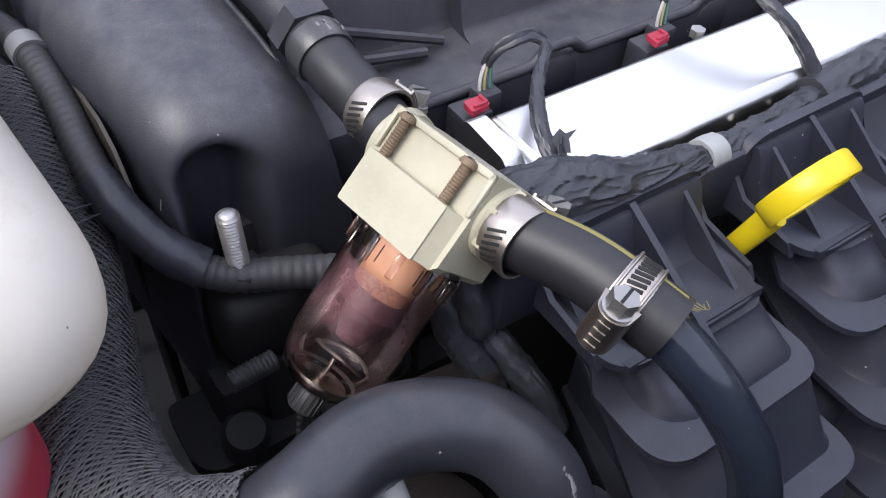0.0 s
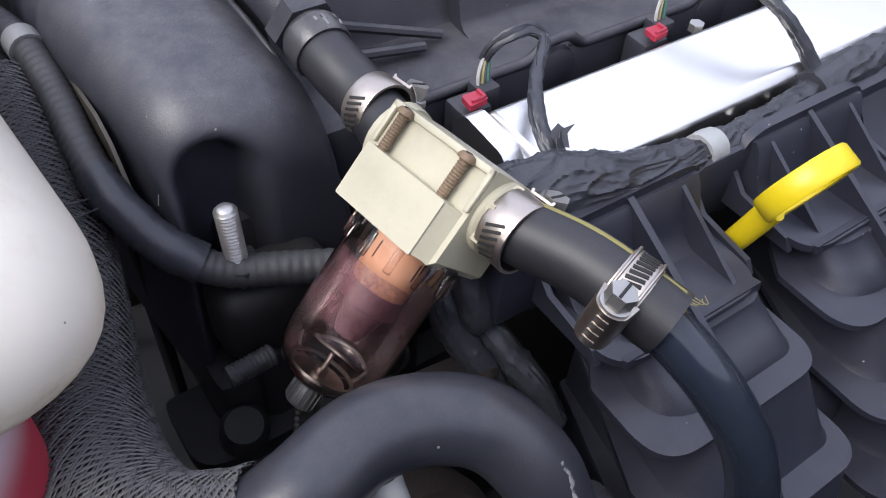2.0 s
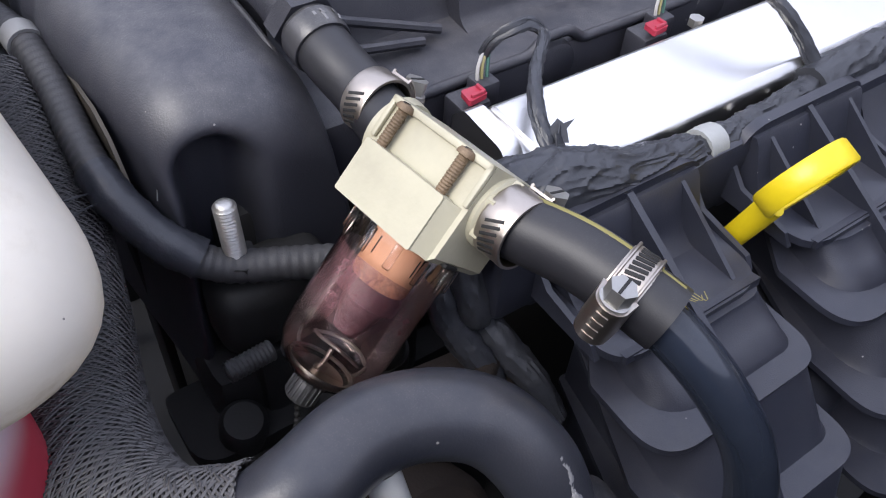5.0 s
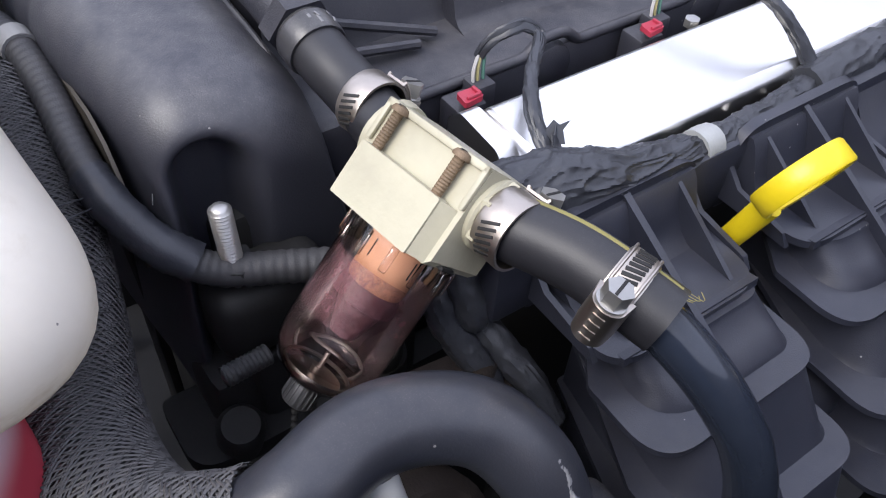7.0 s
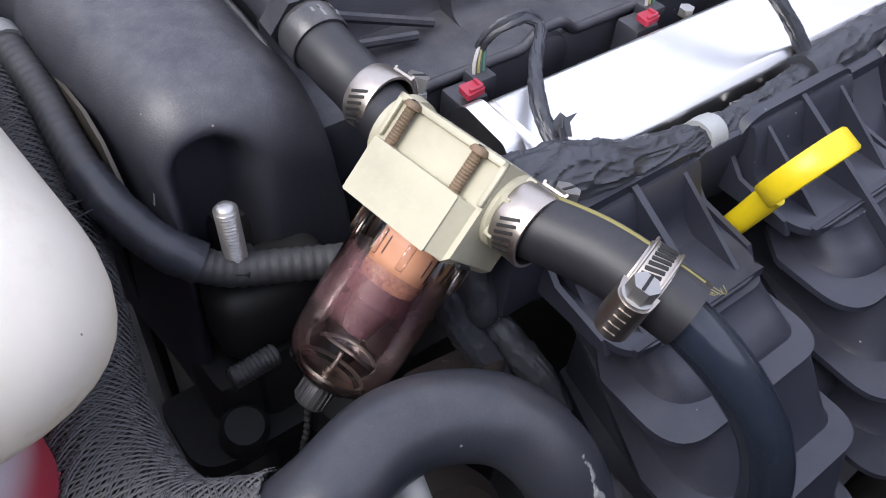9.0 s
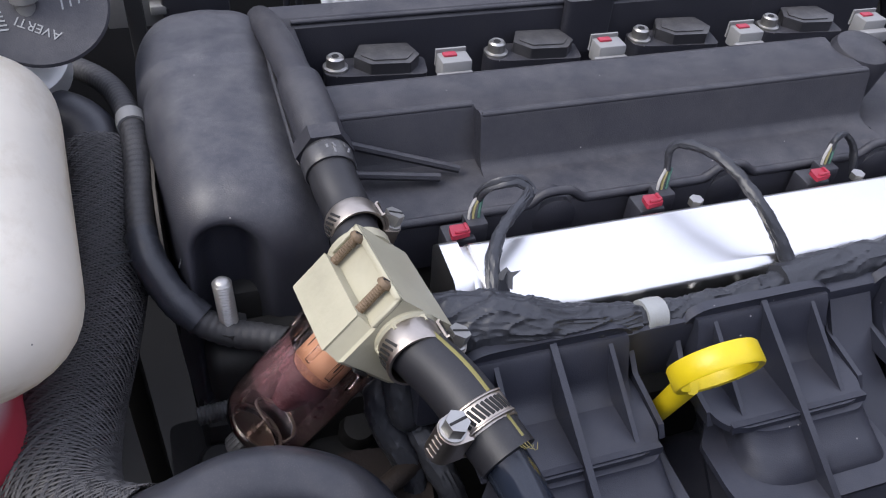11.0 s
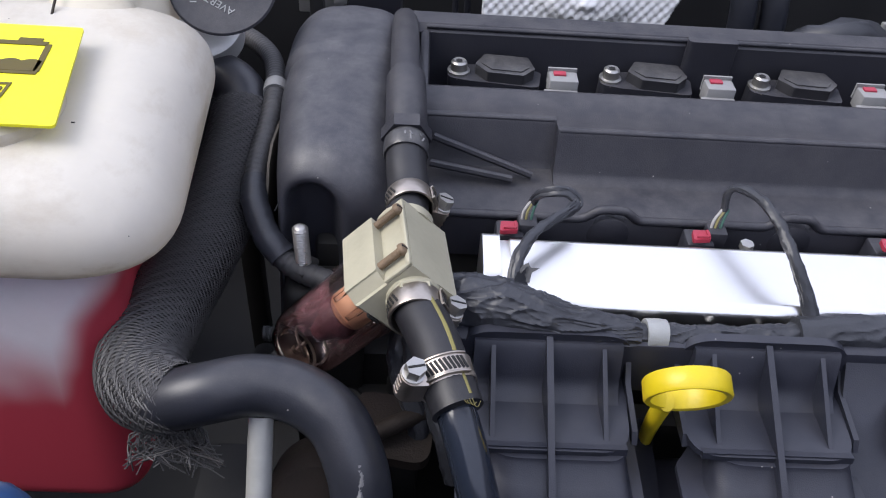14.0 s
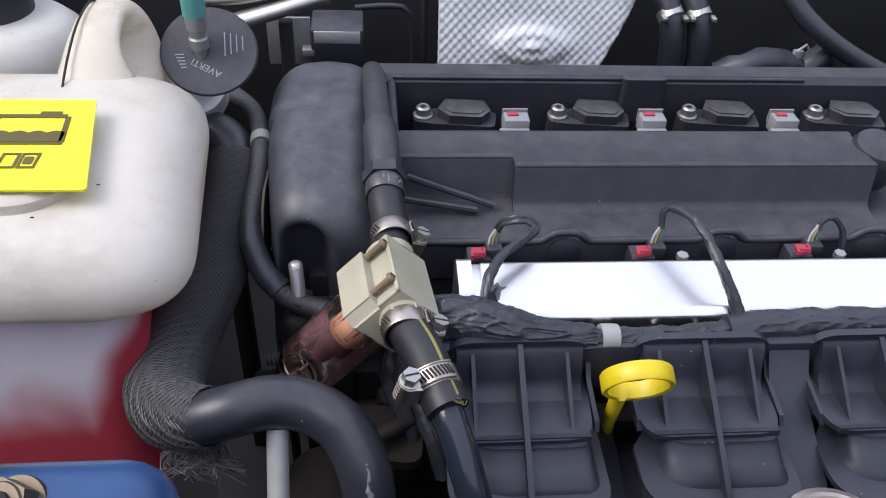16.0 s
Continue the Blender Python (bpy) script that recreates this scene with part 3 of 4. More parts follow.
def injector_plug(x):
    p = thing("injector_plug", (x, 199, 905), "black injector plug with a red lock on top", "connector", "injector plugs")
    part("plug_body", block((13, 12, 18), (x + 1, 204, 898), 1.5), PLASTIC, p)
    part("lock", join(prism(rounded([(x - 4.6, 195.6, 1), (x + 3.6, 196.6, 1), (x + 4.2, 202.4, 1.4), (x - 3.8, 202.6, 1.4)]), 910, 912.2, 0.5), block((5.4, 1.2, 1.6), (x - 0.2, 197.4, 912.6), 0.3), block((1.3, 4.6, 1.5), (x + 2.7, 199.6, 912.6), 0.3)), RED, p, "red plastic lock tab")
    part("socket", block((9, 9, 10), (x + 9, 206, 906), 1.2), PLASTIC, p)
    for dx, m in ((0, WIREY), (2.4, WIREG), (-1.8, WIREW)):
        part("wire", tube([(x + 8 + dx, 206, 910), (x + 8.5 + dx, 207, 915), (x + 11 + dx * 0.6, 209, 920)], 0.7, 10, 6), m, p)
    return p


ip = injector_plug(136.7)
for k in (1, 2):
    copy_thing(ip, Matrix.Translation(Vector((136.7 + 88.4 * k, 199, 905)) * MM))

# ---- wiring loom ----
loom = thing("wiring_loom", (210, 145, 895), "engine wiring loom wrapped in creased black cloth tape", "wiring loom")
part("thick_wrap", tube([(96, 158, 905), (112, 154, 909), (128, 150, 911), (142, 146, 911), (156, 143, 909), (172, 142, 907), (186, 142, 906)],
                        lambda s: 9.8 * (1 - 0.42 * s ** 2.2) + 2.2 * math.exp(-((s - 0.38) / 0.2) ** 2), 220, 120, lapped(1.3, 6, 16)), TAPE, loom)
part("run", tube([(184, 142, 906), (205, 142, 905), (232, 143, 905), (256, 145, 906)], 5.2, 140, 56, lapped(0.9, 7, 8)), TAPE, loom)
part("second_wrap", tube([(252, 145, 907), (272, 146, 908), (300, 147, 908), (340, 148, 907), (400, 150, 906), (470, 150, 905)], lambda s: 7.4 - 1.5 * s, 220, 56, lapped(0.9, 14, 9)), TAPE, loom)
part("band", tube([(189, 142, 906), (193, 142, 906), (197, 142, 905.6)], 7.0, 10, 20, wrinkle(0.35, 5)), WHITETAPE, loom, "grey-white tape band")
for shift, turn in ((0.0, 0.0), (1.7, 2.2), (1.5, 4.3)):
    way = [(136, 151, 912), (136, 160, 918), (138, 168, 923), (143, 177, 926), (152, 187, 926), (161, 195, 926), (165, 200, 926.5), (161, 203, 929), (155, 204, 928.5), (149, 207, 924), (147.5, 209, 918.5)]
    line = [Vector(p) + Vector((math.cos(turn + 0.7 * k), 0.3, math.sin(turn + 0.7 * k))) * shift for k, p in enumerate(way)]
    part("branch", tube(line, lambda s: (2.3 if shift == 0 else 1.5) - 0.6 * s, 110, 24, lapped(0.5, 7, 6), flat=0.75), TAPE, loom)
for at, way in (((140, 161, 921), (-0.45, -0.62, 0.65)), ((137, 157, 920), (0.5, -0.7, 0.4)),):
    part("torn_tape", prism([(-3.6, -4), (3.8, -4), (2.8, 0.4), (5.0, 3.6), (1.6, 2.0), (-0.4, 3.4), (-2.2, 1.0)], 0, 0.4, 0, axis_frame(at, way)), TAPE, loom)
for shift, turn in ((0.0, 0.0), (1.6, 3.0)):
    way = [(259, 147, 909), (259, 151, 913), (255, 158, 922), (250.5, 167, 930), (247.5, 183, 935), (244, 196, 936), (239, 208, 933), (235.5, 211, 928), (236, 209.5, 919)]
    line = [Vector(p) + Vector((math.cos(turn + 0.6 * k), 0.3, math.sin(turn + 0.6 * k))) * shift for k, p in enumerate(way)]
    part("branch", tube(line, lambda s: (2.5 if shift == 0 else 1.6) - 0.6 * s, 110, 24, lapped(0.5, 7, 6), flat=0.8), TAPE, loom)
part("branch", tube([(324, 208.5, 917), (326, 210, 922), (333, 212, 922), (340, 210, 914), (342, 206, 902)], 1.6, 50, 18, lapped(0.5, 5, 6), flat=0.8), TAPE, loom)
part("lower_branch", tube([(99, 157, 900), (97, 147, 892), (98, 142, 880), (103, 144, 871), (107, 134, 862), (112, 123, 852), (116, 114, 838)], lambda s: 6.2 - 1.6 * s, 110, 40, lapped(0.75, 7, 9)), TAPE, loom)
part("lower_branch", tube([(96, 158, 896), (90, 148, 884), (92, 142, 872), (99, 132, 856), (100, 124, 840)], lambda s: 5.4 - 1.2 * s, 90, 40, lapped(0.75, 6, 9)), TAPE, loom)

# ---- intake manifold ----
man = thing("intake_manifold", (238, 100, 800), "ribbed black plastic intake manifold with stepped runners", "intake manifold")


def runner(x):
    """One runner: a hollow, gusseted mouth on top and stepped flanges down its curved back."""
    mouth = part("mouth", prism([(137, 908.5), (133, 909), (131, 906.5), (127, 896), (125, 892), (121, 889), (115, 887.4), (106, 887.2), (98, 889.2), (97.5, 886), (137, 880)], x - 29.5, x + 29.5, 0.3, ALONG_X), MANIFOLD, man)
    part("rim", prism(rounded([(x - 35, 878, 2), (x + 35, 878, 2), (x + 35, 912.5, 14), (x - 35, 912.5, 14)], 8), 134.5, 138.5, 0.8, ALONG_Y), MANIFOLD, mouth)
    part("flange", prism(rounded([(x - 34, 136, 2), (x - 34, 97, 13), (x + 31, 97, 13), (x + 34, 136, 2)], 8), 885.5, 888.5, 0.9), MANIFOLD, mouth)
    for dx in (-22, 22):
        part("gusset", prism([(134, 909), (134, 887), (100, 887)], x + dx - 0.9, x + dx + 0.9, 0.3, ALONG_X), MANIFOLD, mouth)
    for dx in (-34, 34):
        part("side_lip", prism([(137, 902), (137, 884), (104, 884), (107, 888.5), (128, 892), (134, 898)], x + dx - 1.1, x + dx + 1.1, 0.4, ALONG_X), MANIFOLD, mouth)
    def lip(front, z, right, wide):
        return prism(rounded([(x - 35, front + 32, 4), (x - 36, front, wide), (x + right, front, 13), (x + right + 1, 134, 2), (x - 10, 134, 2)], 10), z, z + 2.6, 0.8)

    def slope(front0, z0, front1, z1, right, wide, left=30):
        """A bulging step from under one lip out to the next."""
        rings = [(front0, z0, 0.0), (front0 - 1.0, z0 - 2, 0.3), ((front0 + front1) / 2, (z0 + z1) / 2, 0.6), (front1 + 1.5, z1 + 2.5, 1.2), (front1, z1, 3.0)]
        out = bmesh.new()
        rows = []
        for front, z, grow in rings:
            loop = rounded([(x - left + 16, 133, 1), (x - left - grow, front, wide - 5), (x + right - 6 + grow, front, 8), (x + right - 6 + grow, 133, 1)], 10)
            rows.append([out.verts.new((px, py, z)) for px, py in loop])
        for a, b in zip(rows, rows[1:]):
            for k in range(len(a)):
                out.faces.new((a[k], a[(k + 1) % len(a)], b[(k + 1) % len(a)], b[k]))
        out.faces.new(rows[0])
        out.faces.new(rows[-1][::-1])
        return out

    r = part("runner", slope(95, 886, 79, 873.6, 36, 26), MANIFOLD, man)
    part("step", slope(71, 872, 55, 849.6, 39, 28, 28), MANIFOLD, r)
    part("step", slope(46, 848, 37, 819, 40, 28, 24), MANIFOLD, r)
    part("flange", lip(71, 871, 37, 24), MANIFOLD, r)
    part("flange", lip(46, 847, 40, 26), MANIFOLD, r)
    part("flange", lip(30, 816.5, 41, 26), MANIFOLD, r)
    part("middle_rib", prism([(135.5, 911.5), (135.5, 830), (36, 815), (48, 851), (69, 875), (96, 890)], x - 1.3, x + 1.3, 0.4, ALONG_X), MANIFOLD, r)


for x in (149, 237, 325, 413):
    runner(x)
for x0, x1 in ((271, 291), (359, 379), (447, 470)):
    part("deck", prism([(142, 906), (136, 906), (118, 882), (84, 866), (62, 842), (50, 800), (142, 800)], x0, x1, 1.0, ALONG_X), MANIFOLD, man)
part("deck", prism([(142, 850), (118, 848), (84, 838), (62, 826), (50, 800), (142, 790)], 184, 203, 1.0, ALONG_X), MANIFOLD, man)
part("plenum", block((336, 70, 120), (312, 100, 780), 14, 4), MANIFOLD, man)
part("base_rail", block((380, 12, 30), (290, 140, 893), 3), MANIFOLD, man)

# ---- dipstick ----
dip = thing("dipstick", (183, 108, 860), "yellow plastic dipstick ring handle in its tube", "dipstick")
ring_m = axis_frame((196, 107, 916), (0.005, -0.925, -0.375))
part("ring", lathe([(13.4, -3.8), (15.4, -4.2), (16, -3.4), (16, 3.4), (15.4, 4.2), (13.4, 3.8), (13.1, 0), (13.4, -3.8)], ring_m, 40), YELLOW, dip)
part("stem", tube([(192, 111, 904), (195, 120, 880), (199, 129, 858), (203.5, 138, 836)], lambda s: 4.6 - 0.6 * s, 24, 14, flat=0.7), YELLOW, dip)
part("tube", tube([(203, 137, 838), (206, 142, 824), (211, 151, 790)], 4.8, 12, 14), DARK, dip)

# ---- oil catch filter ----
ORIGIN = Vector((64.7, 167.6, 927.2))
U = Vector((0.12, -0.992, 0.02)).normalized()
WV = Vector((0.705, 0.10, 0.70))
WV = (WV - U * WV.dot(U)).normalized()
N = U.cross(WV).normalized()
N = N if N.z > 0 else -N
FM = Matrix((U, WV, N)).transposed().to_4x4()
FM.translation = ORIGIN


def L(u, w, v):
    return FM @ Vector((u, w, v))


filt = thing("oil_catch_filter", L(18, -50, -15), "beige cast inline filter with a clear stained bowl", "filter")
# body: outline in (u, w) is raised along the normal; front lip low, screw recess high
lower = prism(rounded([(0, 0, 0.8), (31, 0, 0.8), (31, 16.5, 0.8), (0, 16.5, 0.8)]), -6, 0, 0.7)
core = prism([(-1.5, 0), (34, 0), (36, 2), (36, 30), (-3, 30), (-3, 2)], -30, -5, 0.9)
cham = prism([(30.5, -6.2), (30.5, -0.2), (34.5, -5.2), (34.5, -6.2)], 0.4, 16.2, 0.3, Matrix(((1, 0, 0, 0), (0, 0, 1, 0), (0, 1, 0, 0), (0, 0, 0, 1))))
ridge = join(block((39, 2.2, 1.6), (16.5, 28.9, -4.2), 0.5), block((1.8, 13, 1.6), (35.1, 23.5, -4.2), 0.5), block((1.8, 13, 1.6), (-2.1, 23.5, -4.2), 0.5))
part("body", turned(join(core, lower, cham, ridge), FM), BEIGE, filt)
port = lathe([(0, -1), (10.6, -1), (10.6, 1.2), (9.8, 2), (0, 2)], axis_frame(L(36, 19.5, -17), U), 28)
part("outlet_boss", join(port, hexagon(10.8, 1.5, 4, axis_frame(L(36, 19.5, -17), U))), BEIGE, filt)
part("inlet_boss", lathe([(0, -1), (11.5, -1), (12, 3), (0, 3)], axis_frame(L(-3, 19.5, -17), -U), 28), BEIGE, filt)
part("slot", turned(block((2.5, 1.2, 6), (35.5, 1, -14), 0.3), FM), DARK, filt)


for w in (10, 24):
    sb = part("side_bolt", lathe([(0, 0), (4.6, 0), (4.6, 2), (3, 2.4), (0, 2.4)], axis_frame(L(8 + w * 0.3, w, -29.5), -N), 20), ZINC, filt, "dull side bolt with washer")
    part("bolt_head", hexagon(2.8, 2, 5, axis_frame(L(8 + w * 0.3, w, -29.5), -N)), BRASS, sb)


def cap_screw(u):
    s = part("screw", thread(1.7, 0.9, 11.5, axis_frame(L(u, 16, -2.6), WV)), RUST, filt, "rusty long screw in the recess")
    part("screw_head", lathe([(0, 0), (2.6, 0), (2.7, 0.8), (2.1, 1.8), (1.0, 2.2), (0, 2.2)], axis_frame(L(u, 27.5, -2.6), WV), 20), RUST, s)
    part("screw_slot", block((0.7, 3.6, 0.7), (0, 0, 2.0), 0.1, m=axis_frame(L(u, 27.5, -2.6), WV)), DARK, s)


cap_screw(3.5)
cap_screw(27.5)
BM = axis_frame(L(18, 0, -17), -WV)
bowl = part("bowl", lathe([(16.6, -1), (16.6, 8), (16.1, 9), (16.1, 34), (15.6, 41), (13, 46.5), (8, 49.8), (5, 50)], BM, 48), BOWL, filt, "clear plastic bowl stained brown inside")
for k in range(12):
    a = 2 * math.pi * k / 12
    part("grip", block((1.0, 2.2, 7.5), (16.7, 0, 4.5), 0.35, m=BM @ Matrix.Rotation(a, 4, "Z")), BOWL, bowl)
el = part("filter_element", lathe([(0, 0), (8.6, 0), (8.9, 1), (8.9, 15), (8.2, 16.5), (0, 16.5)], BM, 32), ORANGE, filt, "orange filter element inside the bowl")
for k in range(4):
    part("rib", block((0.4, 0.5, 5.5), (8.8, 0, 6), 0.1, m=BM @ Matrix.Rotation(2 * math.pi * k / 4 + 0.2, 4, "Z")), DARK, el)
part("baffle", lathe([(0, 16.5), (8.6, 16.5), (9.5, 19), (9.5, 22), (7, 23), (6, 27), (4, 33), (0, 34)], BM, 32, ), OILFILM, filt, "dark baffle under the element")
part("oil_film", lathe([(15.5, 10), (15.6, 18), (15.7, 29)], BM, 40), film_material("oil_residue", 0.04, 0.62), filt, "purple-brown oil film on the bowl wall")
part("oil_smear", lathe([(15.6, 29.2), (15.5, 37), (14.6, 42)], BM, 40), film_material("thin_oil_residue", 0.0, 0.16), filt, "thin brown smear low in the bowl")
drain = part("drain", lathe([(0, 45), (2, 45), (2, 47), (8.5, 47.2), (8.5, 48.4), (5, 49), (5, 51), (0, 51)], BM, 32), STEEL, filt, "metal drain valve at the bowl's bottom")
part("knob", lathe([(0, 50), (4.6, 50), (4.9, 51), (4.9, 57), (4.2, 58), (0, 58)], BM, 24), DULLSTEEL, drain)
for k in range(18):
    part("knurl", block((0.6, 0.7, 6), (4.9, 0, 54), 0.15, m=BM @ Matrix.Rotation(2 * math.pi * k / 18, 4, "Z")), DULLSTEEL, drain)
part("pin", tube([BM @ Vector((0, 0, 40)), BM @ Vector((0.2, 0, 43)), BM @ Vector((0, 0, 46))], 0.8, 6, 8), STEEL, drain)
part("float_arm", tube([BM @ Vector((-6, 3, 38)), BM @ Vector((0, 9, 36)), BM @ Vector((8, 9, 35)), BM @ Vector((12, 3, 37))], 0.55, 20, 6), ZINC, drain)
part("seat_ring", lathe([(9.6, 45.6), (10.6, 45.4), (10.8, 46.2), (9.8, 46.4), (9.6, 45.6)], BM, 32), ZINC, drain)
part("spring_wire", tube([BM @ Vector((11 * math.cos(a), 11 * math.sin(a), 42 + 3 * math.sin(a))) for a in (3.4, 3.9, 4.4, 4.9, 5.4)], 0.6, 20, 6), ZINC, drain)


def band_clamp(name_at, axis, r, screw_dir, label, size=1.0, reach=11, slide=0.0):
    """Worm-drive hose clamp: slotted band, screw housing, slotted hex screw and the band's free tail."""
    c = thing("hose_clamp", name_at, label, "hose clamp", "hose clamps")
    m = axis_frame(name_at, axis, screw_dir)
    # y of m lies towards the screw
    y = Vector(screw_dir) - Vector(axis).normalized() * Vector(screw_dir).dot(Vector(axis).normalized())
    y.normalize()
    z = Vector(axis).normalized()
    x = y.cross(z)
    m = Matrix((x, y, z)).transposed().to_4x4()
    m.translation = Vector(name_at)
    h = 4.5 * size
    band = part("band", lathe([(r, -h), (r + 0.8, -h), (r + 1.0, -h + 0.5), (r + 0.8, 0), (r + 1.0, h - 0.5), (r + 0.8, h), (r, h), (r, -h)], m, 48), STEEL, c)
    for k in range(6):
        a = math.radians(238 + 10.5 * k)
        part("slot", block((0.3, 0.9, 5.6 * size), (r + 1.0, 0, 0), 0.1, m=m @ Matrix.Rotation(a, 4, "Z") @ Matrix.Rotation(0.42, 4, "X")), DARK, band)
    # rolled housing round the screw's axis
    ax, ay = 3.0 * size, r + 4.2 * size
    half = [(4.6 * size * math.cos(t), 4.6 * size * math.sin(t)) for t in [math.pi * i / 12 for i in range(13)]]
    prof = [(h * 1.15, -4.4 * size)] + [(x, y * 0.95) for x, y in half] + [(-h * 1.15, -4.4 * size)]
    hm = m @ Matrix.Translation((slide - 9 * size, ay, 0)) @ Matrix(((0, 0, 1, 0), (0, 1, 0, 0), (1, 0, 0, 0), (0, 0, 0, 1)))
    house = part("housing", prism(prof, 0, 12 * size, 0.5, hm), STEEL, c)
    for k in range(4):
        part("emboss", block((0.8, 0.5, 3.5 * size), (slide + (-7 + 2.6 * k) * size, ay + 4.25 * size, 0), 0.15, m=m), STEEL, house)
    sm = m @ Matrix.Translation((ax + slide, ay, 0)) @ Matrix.Rotation(math.pi / 2, 4, "Y")
    screw = part("screw", join(lathe([(0, 0), (4.1 * size, 0), (4.1 * size, 1.0), (3.6 * size, 1.2), (0, 1.2)], sm, 24), hexagon(3.7 * size, 1, 5.6 * size, sm, 0.6)), ZINC, house, "slotted hex screw")
    part("slot", block((0.8, 6.0 * size, 0.9), (0, 0, 5.6 * size - 0.2), 0.1, m=sm), DARK, screw)
    arc = [math.radians(84 - 5.0 * i) for i in range(reach)]
    outline = [((r + 1.2) * math.cos(t), (r + 1.2) * math.sin(t)) for t in arc] + [((r + 2.0) * math.cos(t), (r + 2.0) * math.sin(t)) for t in reversed(arc)]
    tail = part("tail", prism(outline, -3.9 * size, 3.9 * size, 0, m), STEEL, c)
    # dark strips drawn in place of the tail's shaded grooves
    for k in range((reach * 5 - 8) // 8):
        part("ridge", block((0.5, 1.1, 5.0 * size), (r + 2.0, 0, 0), 0.15, m=m @ Matrix.Rotation(math.radians(76 - 8 * k), 4, "Z") @ Matrix.Rotation(0.3, 4, "X")), DARK, tail)
    for side in (-1, 1):
        rail_line = [m @ Vector(((r + 2.2) * math.cos(t), (r + 2.2) * math.sin(t), side * 3.6 * size)) for t in arc]
        part("tail_edge", tube(rail_line, 0.5, 20, 8), STEEL, tail)
    return c


# ---- hoses of the filter ----
HB = [tuple(L(40, 19.5, -17)), (102.5, 112, 930.5), (107, 97, 929), (111, 86, 926)]
outlet = thing("outlet_hose", HB[0], "black rubber hose with a yellow stripe", "hose")
part("hose", tube(HB, 9.2, 40, 28), FABRIC, outlet)
part("stripe", tube([Vector(p) + Vector((3.05, 0.9, 8.3)) for p in HB], 1.15, 30, 8, flat=0.5), YSTRIPE, outlet, "faded yellow stripe")
pipe = thing("breather_pipe", (111, 86, 924), "glossy black nylon hose curving down over the manifold", "hose")
part("pipe", tube([(108, 94, 926), (112, 83, 922), (117, 70, 912), (122, 58, 896), (124, 50, 874), (122, 46, 845)], 7.0, 60, 24), NYLON, pipe)
HA = [tuple(L(-4, 19.5, -17)), (90.5, 196, 931), (89, 209, 934), (88.5, 220, 936)]
inlet = thing("inlet_hose", HA[0], "matt black rubber hose into the filter", "hose")
part("hose", tube(HA, 9.1, 30, 26), FABRIC, inlet)
part("end_lip", lathe([(8.8, -1), (9.4, -0.8), (9.6, 0), (9.4, 0.8), (8.8, 1), (8.8, -1)], axis_frame(HA[-1], (-0.02, 0.97, 0.2)), 28), RUBBER, inlet)
fit_t = thing("pipe_fitting", (88, 228, 938), "black breather pipe with a hexagonal collar", "pipe fitting")
fm = axis_frame((88.5, 216, 935.5), (-0.02, 0.97, 0.2))
part("collar", lathe([(0, 0), (9.8, 0), (10.2, 1), (10.2, 8), (9.2, 9), (9.2, 11), (0, 11)], fm, 32), COILTOP, fit_t, "scratched black collar")
for k, (a, h, w) in enumerate(((1.75, 3.2, 3.4), (1.98, 5.6, 2.2), (2.2, 4.2, 2.8), (1.5, 5.2, 1.8), (2.45, 6.2, 1.4))):
    part("scuff", block((0.24, 0.9, w), (10.2, 0, h), 0.1, m=fm @ Matrix.Rotation(a, 4, "Z") @ Matrix.Rotation(0.5 * math.sin(k * 2.1), 4, "X")), SCUFF, fit_t, "pale scrape on the collar")
part("hex", hexagon(11.6, 10, 17, fm, 0.8), PLASTIC, fit_t)
part("pipe", tube([fm @ Vector((0, 0, 16)), (87.5, 245, 942), (86.5, 268, 944)], lambda s: 9.8 - 0.3 * s, 20, 24), PLASTIC, fit_t)
part("pipe", tube([(86.5, 266, 944), (85, 300, 942), (84, 335, 936), (83, 362, 928)], 7.6, 30, 20), PLASTIC, fit_t)
band_clamp((91.2, 189, 930.8), -U, 9.3, (0.9, 0, -0.4), "steel worm-drive clamp on the inlet hose")
band_clamp(tuple(L(43, 19.5, -17)), -U, 9.5, (0.93, 0, -0.35), "steel worm-drive clamp on the outlet hose")
band_clamp((106.6, 98, 928.2), (0.3, -0.92, -0.22), 9.4, (-1.0, -0.3, 0.15), "large steel clamp with a hex screw", 0.98, 23, 4.0)

# ---- coolant hoses ----
ch = thing("coolant_hose", (40, 108, 880), "thick black rubber coolant hose bent over like a hook", "hose")
part("hose", tube([(-4, 112, 892), (6, 106, 899), (20, 105, 905), (38, 109, 906), (54, 107, 904), (68, 99, 900), (76, 88, 890), (79, 80, 876), (79, 74, 855), (78, 70, 825)], 11.5, 90, 30), RUBBER, ch)
part("scuff", tube([(77.7, 82, 898), (79, 79, 894.4), (78.6, 75.7, 890.1), (79.9, 73.1, 886.5), (79, 70.9, 883.5)], 1.6, 40, 12, wrinkle(0.5, 1.6)), SCUFF, ch, "pale scuff mark")
sl = thing("sleeved_hose", (-10, 180, 870), "black hose in a frayed braided sleeve", "hose")
SL = [(0, 294, 901), (0, 268, 895), (-3, 235, 887), (-9, 203, 881), (-16, 170, 878), (-17, 142, 881), (-10, 121, 888), (3, 110, 896), (12, 106, 901)]
part("elbow", tube([(-62, 317, 908), (-38, 321, 910), (-18, 321, 909), (-5, 311, 906), (0, 293, 901), (0, 276, 897)], 13, 40, 22), RUBBER, sl, "bare rubber elbow above the sleeve")
part("hose", tube(SL, lambda s: 16.6 - 6.0 * max(0, (s - 0.7) / 0.3) ** 1.3, 70, 24), FABRIC, sl)


